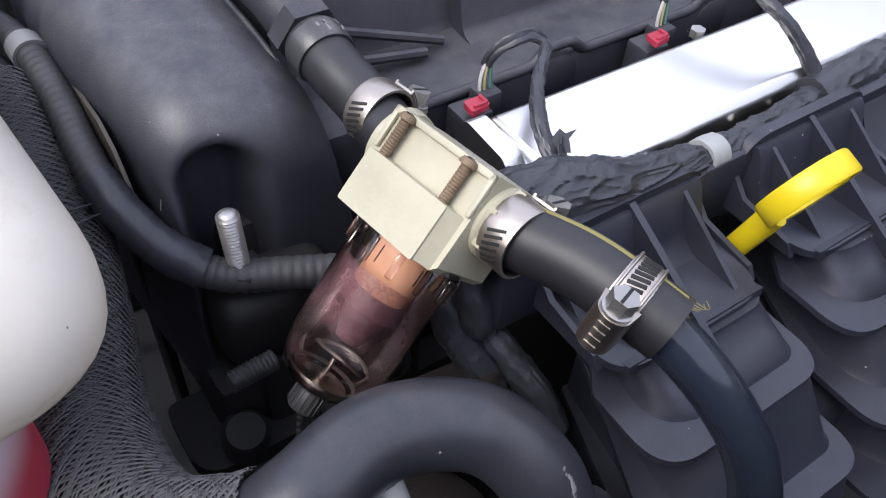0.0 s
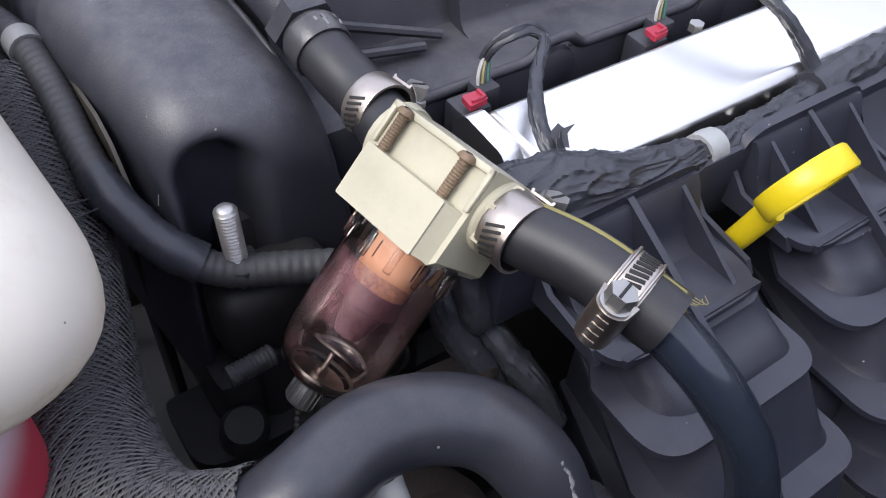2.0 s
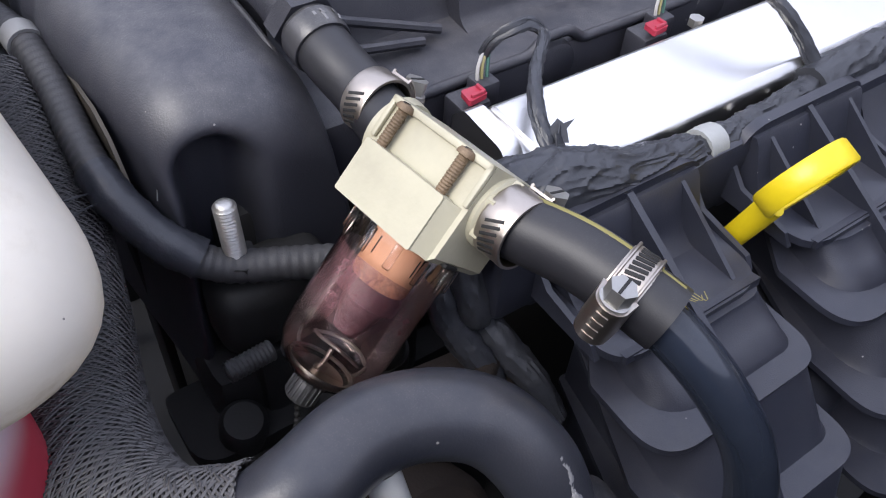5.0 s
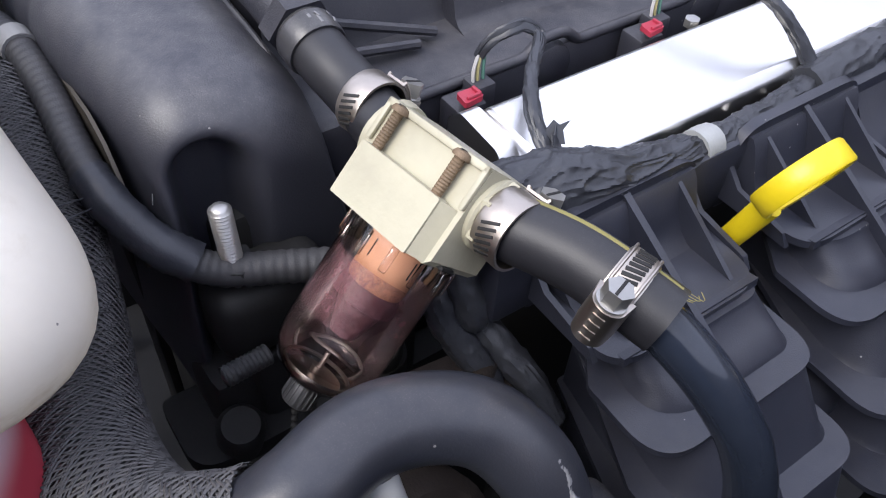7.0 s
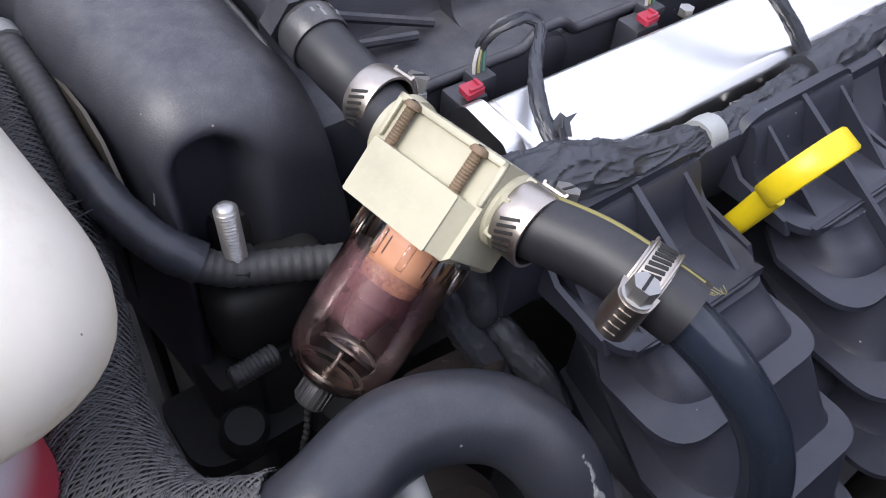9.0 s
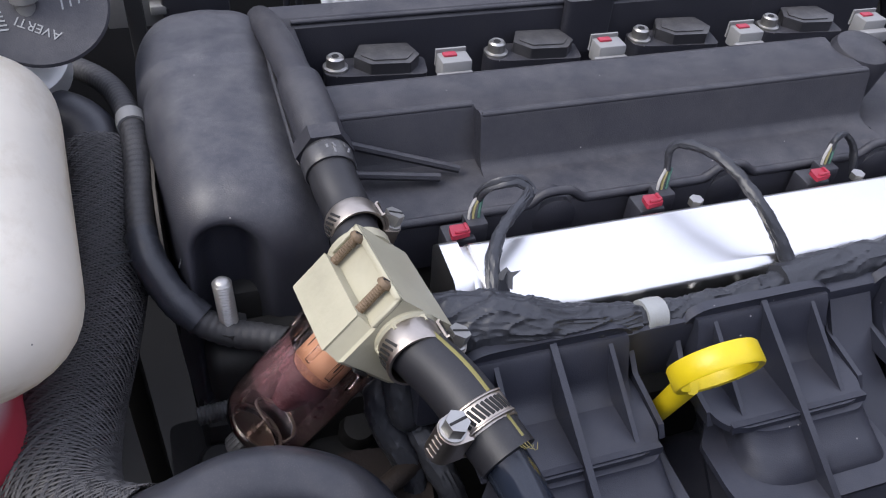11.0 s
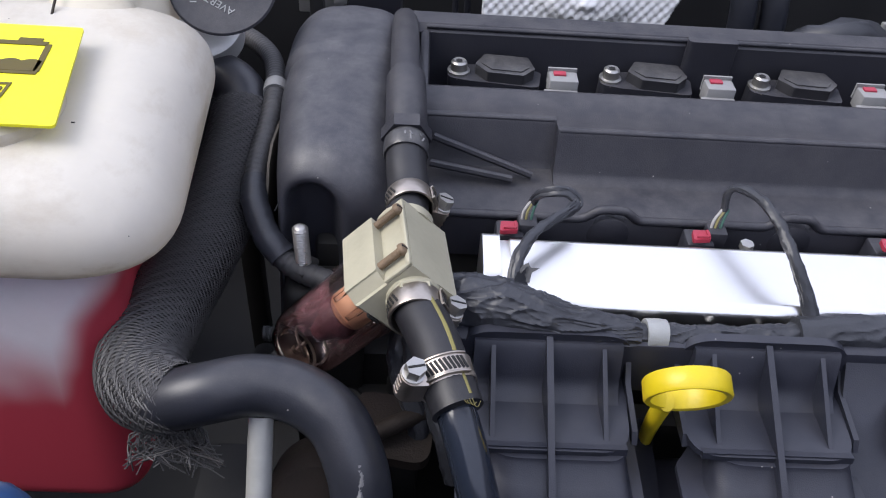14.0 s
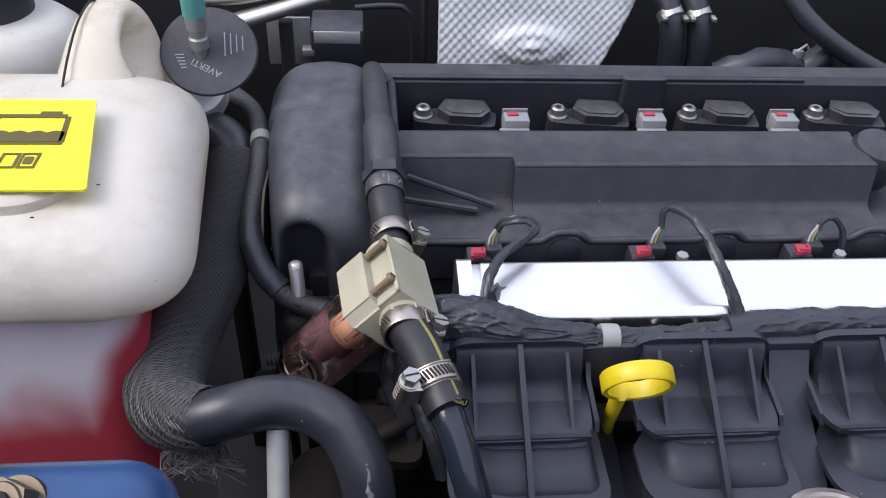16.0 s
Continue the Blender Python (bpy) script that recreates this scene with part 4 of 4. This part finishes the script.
def braid(pts, r, strands=26, turns=3.2, n=150, width=0.9, end=0.0):
    """Flat strands wound both ways round a hose."""
    bm = bmesh.new()
    line = frames_along(spline(pts, n))
    for sign in (1, -1):
        for k in range(strands):
            prev = None
            for i, (p, t, a, b) in enumerate(line):
                w = 2 * math.pi * (k / strands + sign * turns * i / n)
                rad = r - end * max(0, (i / n - 0.72) / 0.28) ** 1.5 + 0.35 * math.sin(i * 0.9 + k * 2.2 + (0 if sign > 0 else math.pi))
                d = a * math.cos(w) + b * math.sin(w)
                e = (-a * math.sin(w) + b * math.cos(w)) * width
                q = (bm.verts.new(p + d * rad - e), bm.verts.new(p + d * (rad + 0.3)), bm.verts.new(p + d * rad + e))
                if prev:
                    bm.faces.new((prev[0], prev[1], q[1], q[0]))
                    bm.faces.new((prev[1], prev[2], q[2], q[1]))
                prev = q
    return bm


tagged(part("braid", braid(SL, 18.2, 44, turns=3.6, n=170, width=0.72, end=5.6), BRAID, sl, "open black braided sleeve"), kind="stuff")
fray = [tube([(3 + random.uniform(-9, 12), 105, 889), (1 + random.uniform(-12, 18), 101 + random.uniform(-4, 3), 882 + random.uniform(-4, 2)),
              (2 + random.uniform(-15, 24), 98 + random.uniform(-6, 4), 875 + random.uniform(-6, 5))], 0.3, 6, 4) for k in range(110)]
tagged(part("fray", join(*fray), BRAID, sl, "frayed strands at the sleeve's end"), kind="stuff")

# thin corrugated hose with a taped joint
th = thing("corrugated_hose", (20, 250, 850), "thin corrugated black conduit with tape wrap", "conduit")
part("conduit", tube([(-34, 404, 896), (-12, 378, 903), (6, 345, 909), (15, 307, 914), (17, 275, 912), (16, 245, 908), (17, 222, 903), (24, 206, 893), (38, 196, 884), (56, 188, 882), (80, 178, 880)], 5.6, 300, 18,
                     lambda s, w, p: 0.22 * math.sin(s * 520)), CONDUIT, th)
part("tape_wrap", tube([(16, 232, 906), (18, 219, 902), (25, 206, 893), (33, 199, 887)], 6.6, 40, 18, wrinkle(0.7, 5)), TAPE, th)
part("ring", tube([(15.6, 305, 914), (15.8, 301, 914.2), (16.2, 297, 914)], 6.6, 8, 18), GREYPLASTIC, th, "grey ring")

# studs
st = thing("stud", (43, 195.5, 880), "upright zinc threaded stud with a nut", "stud")
part("shank", thread(3.7, 1.4, 25, axis_frame((43.2, 195.3, 883), (-0.03, 0.02, 1))), ZINC, st)
part("nut", hexagon(7.5, 0, 6, axis_frame((43.2, 195.3, 880), (0, 0, 1))), DARK, st)
SIDE = (Vector((42.0, 173.0, 863.0)), Vector((27.0, 172.0, 863.0)))
s2 = thing("side_stud", (38, 178, 855), "dark threaded stud pointing sideways", "stud")
part("shank", thread(3.8, 1.5, (SIDE[1] - SIDE[0]).length, axis_frame(SIDE[0], SIDE[1] - SIDE[0])), DULLSTEEL, s2)

# grey support tube under the coolant hose
sup = thing("support_tube", (40, 80, 800), "pale grey metal support tube", "tube")
part("tube", tube([(40, 103, 896), (40, 84, 872), (40, 62, 845), (40, 40, 815)], 4.8, 20, 18), TUBEPAINT, sup)

lugs = thing("mount_bracket", (60, 200, 564), "dark cast bracket carrying the studs", "bracket")
part("arm", block((44, 26, 34), (54, 199, 858), 9, 4), DARK, lugs)
part("column", block((30, 24, 280), (56, 198, 702), 5), DARK, lugs)
chain = thing("drain_chain", tuple(BM @ Vector((0, 0, 58))), "short dark bead chain hanging from the drain", "chain")
c0 = BM @ Vector((0, 0, 57))
for k in range(9):
    part("bead", lathe([(0, -1.1), (0.8, -0.8), (1.1, 0), (0.8, 0.8), (0, 1.1)], axis_frame(c0 + Vector((-0.7 * k, -0.5 * k + 0.4 * math.sin(k), -2.1 * k)), (0.2 * math.sin(k), 0.3, 1)), 10), DARK, chain)
rusty = thing("rusty_bracket", (88, 128, 564), "rusty brown metal bracket behind the bowl", "bracket")
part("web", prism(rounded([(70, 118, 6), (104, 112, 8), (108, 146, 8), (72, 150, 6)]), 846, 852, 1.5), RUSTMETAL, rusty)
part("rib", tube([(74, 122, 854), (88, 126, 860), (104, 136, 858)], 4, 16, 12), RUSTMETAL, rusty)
part("leg", block((20, 20, 284), (90, 132, 705), 3), DARK, rusty)
fins = thing("side_plate", (10, 270, 820), "thin metal plate edge beside the timing hump", "plate")
part("plate", prism([(293, 880), (293, 906), (288, 911), (265, 916), (245, 918.5), (233, 915), (222, 903), (217, 882), (225, 866), (288, 866)], 22.4, 23.6, 0.3, ALONG_X), DULLTAN, fins)
part("stay", block((4, 20, 304), (23, 255, 716), 1), DARK, fins)
for p in (((13, 224, 905), (6, 221, 908), (2, 222, 907)), ((14, 220, 904), (8, 216, 907), (4, 214, 908)), ((28, 214, 902), (30, 218, 906), (29, 221, 909))):
    part("tie_tail", tube(p, 0.28, 8, 6), TAPE, th)
for k in range(4):
    part("loose_thread", tube([(112 + k, 85, 934.5), (112.6 + 1.3 * k, 83.6 - 0.6 * k, 934.8 - 0.3 * k), (113.6 + 1.4 * k, 83 + 0.4 * k, 934.2)], 0.12, 6, 5), YSTRIPE, outlet)

# ---- coolant tank ----
tank = thing("coolant_tank", (-90, 210, 870), "milky white expansion tank with red coolant inside", "coolant tank")


def soft_box(x0, x1, y0, y1, z0, z1, low, high, corner, bow=0.0, lean=0.0):
    """A moulded shell: rounded outline with its own edge radius below and above, sides slightly bowed."""
    bm = bmesh.new()
    k = 10
    prof = []
    for i in range(k + 1):
        a = math.pi / 2 * i / k
        prof.append((low * (1 - math.sin(a)), z0 + low * (1 - math.cos(a))))
    for i in range(1, 5):
        prof.append((0, z0 + low + (z1 - high - z0 - low) * i / 5))
    for i in range(k + 1):
        a = math.pi / 2 * i / k
        prof.append((high * (1 - math.cos(a)), z1 - high * 0.9 * (1 - math.sin(a)) - high * 0.1 * (1 - i / k)))
    rings = []
    for inset, z in prof:
        q = (z - z0) / (z1 - z0)
        rr = max(6, corner - inset * 0.3)
        e = inset - bow * math.sin(q * math.pi)
        f = lean * (1 - q)
        outline = rounded([(x0 + e, y0 + e - f, rr), (x1 - e + 6, y0 + e - f, rr * 0.9), (x1 - e - 9, y1 - e, rr), (x0 + e, y1 - e, rr)], 10)
        rings.append([bm.verts.new((x, y, z)) for x, y in outline])
    for a, b in zip(rings, rings[1:]):
        m = len(a)
        for i in range(m):
            bm.faces.new((a[i], a[(i + 1) % m], b[(i + 1) % m], b[i]))
    bm.faces.new(rings[0][::-1])
    bm.faces.new(rings[-1])
    return bm


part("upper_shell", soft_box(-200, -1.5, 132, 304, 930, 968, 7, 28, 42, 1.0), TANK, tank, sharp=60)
part("seam", prism(rounded([(-198, 136, 38), (-2, 136, 38), (-15, 297, 38), (-198, 297, 38)], 14), 929, 932, 0.9), STAINED, tank, "yellowed moulding seam")
part("lower_shell", soft_box(-190, -26, 143, 214, 800, 931, 14, 3, 24, 0, 26), COOLANT, tank, "lower half, red with coolant", sharp=60)
part("filler_neck", lathe([(0, -14), (31, -14), (29, -2), (27, 6), (24, 8), (0, 8)], axis_frame((-72, 188, 966), (0, 0, 1)), 36), STAINED, tank, "yellowed filler neck")


def spout():
    """Hollow-sided spout: rises from the shell's back, flat-walled, with a pressed-in pocket on its inner side."""
    bm = bmesh.new()
    n, seg = 22, 40
    rings = []
    for i in range(n + 1):
        s = i / n
        y = 248 + 96 * s
        close = math.sqrt(max(0.0, 1 - max(0, (s - 0.82) / 0.18) ** 2))
        half = (27 - 9 * s) * (0.25 + 0.75 * close)
        rise = 12 + 34 * (1 - math.cos(min(1, s / 0.75) * math.pi)) / 2
        top = 945 + rise * (0.45 + 0.55 * close)
        low = 925
        cz, hh = (top + low) / 2, (top - low) / 2
        cx = -66 + 9 * s
        ring = []
        for k in range(seg):
            w = 2 * math.pi * k / seg
            c, q = math.cos(w), math.sin(w)
            x = half * math.copysign(abs(c) ** 0.7, c)
            z = hh * math.copysign(abs(q) ** 0.8, q)
            if x > 0:
                x -= 17 * math.exp(-((s - 0.6) / 0.16) ** 4) * math.exp(-((z - hh * 0.4) / (hh * 0.4)) ** 4)
            ring.append(bm.verts.new((cx + x - 0.12 * z, y, cz + z)))
        rings.append(ring)
    for a, b in zip(rings, rings[1:]):
        for k in range(seg):
            j = (k + 1) % seg
            bm.faces.new((a[k], a[j], b[j], b[k]))
    bm.faces.new(rings[0][::-1])
    bm.faces.new(rings[-1])
    return bm


part("spout", spout(), STAINED, tank, "raised yellowed spout with a pressed-in side", sharp=70)
part("spout_seam", tube([(-77, 258, 962), (-77, 280, 974), (-74, 300, 987), (-71, 318, 992), (-69, 332, 988)], 0.7, 24, 6), RUSTMETAL, tank, "dirty moulding line")
part("scratch", tube([(-79, 134, 961), (-77, 146, 967.4), (-75, 160, 968.2), (-73, 166, 968.2)], 0.45, 20, 6, wrinkle(0.3, 3)), RUSTMETAL, tank, "dark dirt line")
for x, y, z in ((-59, 159, 968), (-38, 182, 968), (-45, 243, 967.6), (-45, 240, 967.6), (-24, 137, 949), (-14, 142, 949)):
    part("grit", block((1.5, 0.8, 0.4), (x, y, z), 0.12), RUSTMETAL, tank)
card = thing("cap_card", (-74, 193, 984), "yellow warning card with tank and book symbols", "label")
part("sheet", prism(rounded([(-116, 166, 2), (-37, 166, 2), (-51, 240, 2), (-118, 240, 2)]), 975.8, 977, 0.3), CARD, card)
INK_Z = (977.1, 977.4)


def ink(name, outline):
    part(name, prism([(0.98 * (x + 74) - 71, 1.03 * (y - 157) + 166) for x, y in outline], *INK_Z), INK, card)


ink("symbol_bar", [(-93, 190), (-59, 190), (-59, 192), (-93, 192)])
ink("symbol_bar", [(-95, 212), (-63, 212), (-63, 215), (-95, 215)])
ink("symbol_bar", [(-95, 192), (-92, 192), (-93, 212), (-95.5, 212)])
ink("symbol_bar", [(-61, 192), (-58.5, 192), (-61, 213), (-63.5, 213)])
ink("symbol_bar", [(-76, 215), (-66, 215), (-66, 217.5), (-76, 217.5)])
wave = [(-93 + 33 * k / 24, 199.5 + 1.6 * abs(math.sin(k / 24 * math.pi * 4))) for k in range(25)]
ink("symbol_level", [(-93, 192.2), (-60, 192.2)] + wave[::-1])
for x0, x1 in ((-82, -74), (-73.4, -65.4)):
    for bar in ([(x0, 172), (x1, 172), (x1, 173.4), (x0, 173.4)], [(x0, 182), (x1, 182), (x1, 183.4), (x0, 183.4)], [(x0, 173.4), (x0 + 1.2, 173.4), (x0 + 1.2, 182), (x0, 182)], [(x1 - 1.2, 173.4), (x1, 173.4), (x1, 182), (x1 - 1.2, 182)]):
        ink("symbol_book", bar)
ink("symbol_letter", rounded([(-71.5, 175, 1), (-67.5, 175, 1), (-67.5, 180.5, 1), (-71.5, 180.5, 1)]))

# ---- second reservoir and firewall fittings ----
res = thing("fluid_reservoir", (-152, 400, 860), "round milky fluid reservoir with a dark cap", "reservoir")
part("body", lathe([(0, -95), (40, -95), (46, -85), (47, -20), (44, -6), (36, 2), (26, 6), (0, 6)], axis_frame((-155, 405, 940), (0, 0, 1)), 40), RESERVOIR, res)
part("cap", lathe([(0, 5), (27, 5), (28, 8), (28, 26), (25, 29), (0, 29)], axis_frame((-168, 410, 938), (0, 0, 1)), 32), PLASTIC, res, "ribbed black cap")
part("stand", block((60, 60, 285), (-155, 405, 706), 4), DARK, res)
plate = thing("warning_disc", (-13, 318, 955), "round black warning disc with worn white print", "warning disc")
pm = axis_frame((-12, 326, 960), (0.05, -0.62, 0.78))
part("disc", lathe([(0, -1), (27, -1), (28, 0), (27, 1), (0, 1)], pm, 48), PLASTIC, plate)
part("can", lathe([(0, -24), (20, -24), (22, -20), (22, -6), (18, -3), (0, -3)], axis_frame((-28, 330, 940), (0.05, -0.5, 0.85)), 36), FOIL, plate, "silver canister below the disc")
for k in range(4):
    part("print_bar", block((0.7, 15 - 2 * k, 0.3), (9 + 3.4 * k, 4, 1.2), 0, m=pm), WHITETAPE, plate)
for k in range(5):
    part("print_bar", block((5 - k * 0.4, 0.7, 0.3), (-17 + 0.6 * k, -2 - 2.0 * k, 1.2), 0, m=pm), WHITETAPE, plate)
txt = bpy.data.curves.new("warning_word", "FONT")
txt.body = "AVERTI"
txt.size = 0.0058
txt.extrude = 0.0001
word = new("warning_word", txt)
word.parent = plate
word.matrix_local = Matrix.Translation(-plate.location) @ Matrix.Translation(pm.translation * MM) @ pm.to_3x3().to_4x4() @ pose(0.007, -0.014, 0.0013, 0, 0, 150)
txt.materials.append(WHITETAPE)
part("valve", lathe([(0, 0), (4, 0), (4, 5), (5.5, 6), (5.5, 12), (4.5, 13), (4.5, 17), (6, 18), (6, 30), (0, 30)], axis_frame((-17, 325, 957), (0, 0, 1)), 24), GREYMETAL, plate, "threaded grey valve stem")
part("valve_cap", lathe([(0, 26), (6.6, 26), (6.8, 40), (0, 41)], axis_frame((-17, 325, 957), (0, 0, 1)), 24), TEAL, plate, "teal plastic cap")
part("post", block((14, 14, 380), (-20, 342, 754), 2), DARK, plate)

shield = thing("heat_shield", (215, 486, 800), "embossed bright foil heat shield", "heat shield")


def foil():
    """Dimpled sheet with a raised oval swelling."""
    bm = bmesh.new()
    nx, nz = 170, 90
    rows = []
    for i in range(nz + 1):
        row = []
        for k in range(nx + 1):
            x = 136 + 178 * k / nx
            z = 858 + 96 * i / nz
            d = math.hypot((x - 212) / 52, (z - 892) / 22)
            bulge = 5 * (0.5 + 0.5 * math.cos(math.pi * d)) + 0.8 * math.cos(d * 13) * (1 - d) if d < 1 else 0
            dim = 0.45 * math.sin(x * 0.85) * math.sin(z * 0.85)
            curl = 9 * max(0, (x - 282) / 20) ** 2
            row.append(bm.verts.new((x, 478 + 0.35 * (z - 890) - bulge + dim + curl, z)))
        rows.append(row)
    for p, q in zip(rows, rows[1:]):
        for k in range(nx):
            cx = 136 + 178 * k / nx
            if cx > 296 - 0.55 * max(0, 925 - p[k].co.z):
                continue
            bm.faces.new((p[k], p[k + 1], q[k + 1], q[k]))
    bmesh.ops.delete(bm, geom=[v for v in bm.verts if not v.link_faces], context="VERTS")
    return bm


sheet = part("sheet", foil(), FOIL, shield, sharp=180)
sol = sheet.modifiers.new("thick", "SOLIDIFY")
sol.thickness = 0.0008
part("bracket", block((20, 60, 300), (200, 520, 715), 3), DARK, shield)

abs_unit = thing("control_module", (50, 490, 800), "black control module with a silver label on a bracket", "control module")
part("module", block((42, 40, 40), (56, 496, 884), 2.5), PLASTIC, abs_unit)
part("label", block((36, 0.8, 10), (56, 475.8, 898), 0.2), FOIL, abs_unit, "creased silver label")
part("bracket", join(block((34, 3, 40), (18, 486, 890), 0.8), block((12, 12, 6), (34, 482, 884), 1)), GREYMETAL, abs_unit, "bare metal bracket")
part("leg", block((30, 30, 304), (50, 500, 714), 3), DARK, abs_unit)
brk = thing("metal_stay", (40, 440, 880), "pale rounded metal stay across the bay", "stay")
part("bar", tube([(-26, 438, 921), (-14, 439, 927), (10, 440, 934), (52, 445, 946)], lambda s: 8.5 * min(1, 0.5 + 6 * s), 24, 16, flat=0.7), ZINC, brk)
part("upper_bar", tube([(-40, 446, 941), (-8, 446, 943), (26, 448, 950)], 7.5, 20, 16, flat=0.7), ZINC, brk)
part("post", block((10, 10, 360), (20, 448, 745), 2), DARK, brk)
pipes = thing("brake_pipe", (90, 520, 850), "thin black brake pipe with bends", "pipe")
part("pipe", tube([(70, 500, 912), (95, 505, 912), (112, 508, 908), (116, 508, 892), (118, 508, 860), (118, 510, 700), (118, 512, 564)], 2.4, 40, 10), PLASTIC, pipes)
part("pipe", tube([(124, 512, 940), (127, 512, 900), (128, 512, 760), (128, 514, 564)], 2.6, 30, 10), PLASTIC, pipes)


def heater_hose(x):
    h = thing("heater_hose", (x, 500, 820), "black heater hose with a spring clamp", "hose", "heater hoses")
    part("hose", tube([(x - 14, 560, 935), (x - 4, 520, 925), (x + 4, 500, 905), (x + 8, 492, 870), (x + 8, 490, 800), (x + 8, 490, 564)], 10, 50, 20), RUBBER, h)
    cl = part("spring_clamp", lathe([(10.2, -4), (11, -4), (11, 4), (10.2, 4), (10.2, -4)], axis_frame((x + 3, 503, 909), (0.3, -0.75, -0.6)), 28), ZINC, h)
    for dx in (-9, 9):
        part("ear", block((4, 9, 3), (x + 3 + dx, 492, 911), 0.6), ZINC, cl)


heater_hose(328)
heater_hose(352)
cab = thing("battery_cable", (470, 480, 850), "thick black battery cable sagging across the firewall", "cable")
part("cable", tube([(415, 520, 960), (425, 490, 930), (450, 470, 908), (490, 455, 888), (540, 445, 870), (600, 440, 850), (640, 440, 564)], 8, 50, 18), RUBBER, cab)
wire = thing("loose_wire", (452, 480, 860), "short pale wire loop behind the cover", "wire")
part("wire", tube([(438, 480, 888), (444, 482, 894), (452, 482, 888), (453, 480, 872), (452, 480, 820), (452, 480, 564)], 1.3, 30, 8), WIREW, wire)
part("clip", block((8, 5, 12), (440, 480, 884), 1), GREYPLASTIC, wire)
junk = thing("harness_bundle", (410, 470, 860), "crumpled black harness bundle behind the cover", "wiring")
part("wrap", tube([(370, 470, 870), (392, 466, 882), (415, 468, 884), (440, 472, 874), (470, 480, 860), (480, 490, 564)], 11, 60, 20, wrinkle(3.5, 12)), TAPE, junk)

# ---- things under the coolant hose ----
stat = thing("hose_coupling", (78, 84, 800), "black coupling at the coolant hose's lower end", "coupling")
part("socket", lathe([(0, -30), (15, -30), (15, 0), (13.5, 2), (12, 2), (0, 2)], axis_frame((79, 76, 852), (0, 0.1, 1)), 32), PLASTIC, stat)
part("flange", prism(rounded([(60, 62, 6), (112, 60, 8), (114, 92, 8), (62, 94, 6)]), 832, 840, 1.5), PLASTIC, stat)
part("boss", lathe([(0, 0), (6, 0), (6, 8), (0, 8)], axis_frame((102, 82, 840), (0, 0, 1)), 20), PLASTIC, stat)
part("column", block((34, 30, 270), (86, 80, 699), 4), DARK, stat)
alt = thing("pulley_housing", (52, 110, 740), "rounded brown-grey metal housing in the shade", "housing")
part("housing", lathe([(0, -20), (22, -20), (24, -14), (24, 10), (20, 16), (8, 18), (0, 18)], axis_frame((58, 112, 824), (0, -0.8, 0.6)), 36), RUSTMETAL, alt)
part("foot", block((30, 30, 240), (58, 120, 684), 4), DARK, alt)
fanbox = thing("relay_box", (22, 112, 780), "black rounded plastic box deep in the bay", "box")
part("box", prism(rounded([(8, 86, 6), (36, 86, 6), (36, 126, 6), (8, 126, 6)]), 564, 842, 2.5), DARK, fanbox)
capx = thing("oil_filler", (252, 24, 880), "bright worn metal filler cap at the manifold's front", "filler cap")
part("cap", lathe([(0, -8), (23, -8), (24.5, -6), (24.5, 1), (23, 4), (20.5, 5), (19.5, 4), (14, 6.5), (0, 7)], axis_frame((252, 27, 914), (0, 0, 1)), 40), STEEL, capx)
part("neck", lathe([(0, -350), (15, -350), (15, -8), (0, -8)], axis_frame((252, 27, 914), (0, 0, 1)), 28), DARK, capx)

# ---- battery at the near edge ----
bat = thing("battery", (-50, -60, 564), "blue plastic battery box with a brass terminal", "battery")
part("case", block((170, 110, 150), (-44, -62, 964), 12, 5), BLUE, bat)
part("tray", block((150, 100, 326), (-48, -68, 727), 6), DARK, bat)
tm = axis_frame((12, -21, 1034), (-0.25, -0.45, 1))
nut = part("terminal_nut", join(hexagon(5.8, 3.4, 8, tm, 0.8), lathe([(0, 8), (4.9, 8), (4.6, 8.6), (0, 8.6)], tm, 24)), BRASS, bat, "worn brass hexagon nut")
part("washer", lathe([(0, 1.6), (6.8, 1.6), (7.0, 2.4), (6.8, 3.4), (0, 3.4)], tm, 28), BRASS, nut)
lower_m = axis_frame((20, -28, 1037), (0.1, -0.6, 1))
part("clamp_nut", hexagon(5.2, -4, 4, lower_m, 0.7), BRASS, bat, "second brass nut on the clamp")
part("clamp_bolt", lathe([(0, 3.8), (2.6, 3.8), (2.4, 6), (0, 6.4)], lower_m, 16), DULLSTEEL, bat)
part("post", lathe([(0, 7), (3.0, 7), (2.9, 9.6), (2, 10.4), (0, 10.5)], tm, 20), DARK, bat)
part("cable_boot", tube([(-40, -20, 1034), (-24, -14, 1040), (-10, -9, 1042), (0, -10, 1041), (5, -12, 1040)], lambda s: 9.5 * (1 - 0.4 * s) * math.sqrt(max(0.03, 1 - max(0, (s - 0.75) / 0.25) ** 2)), 30, 18), BOOT, bat, "dull grey cable lug")
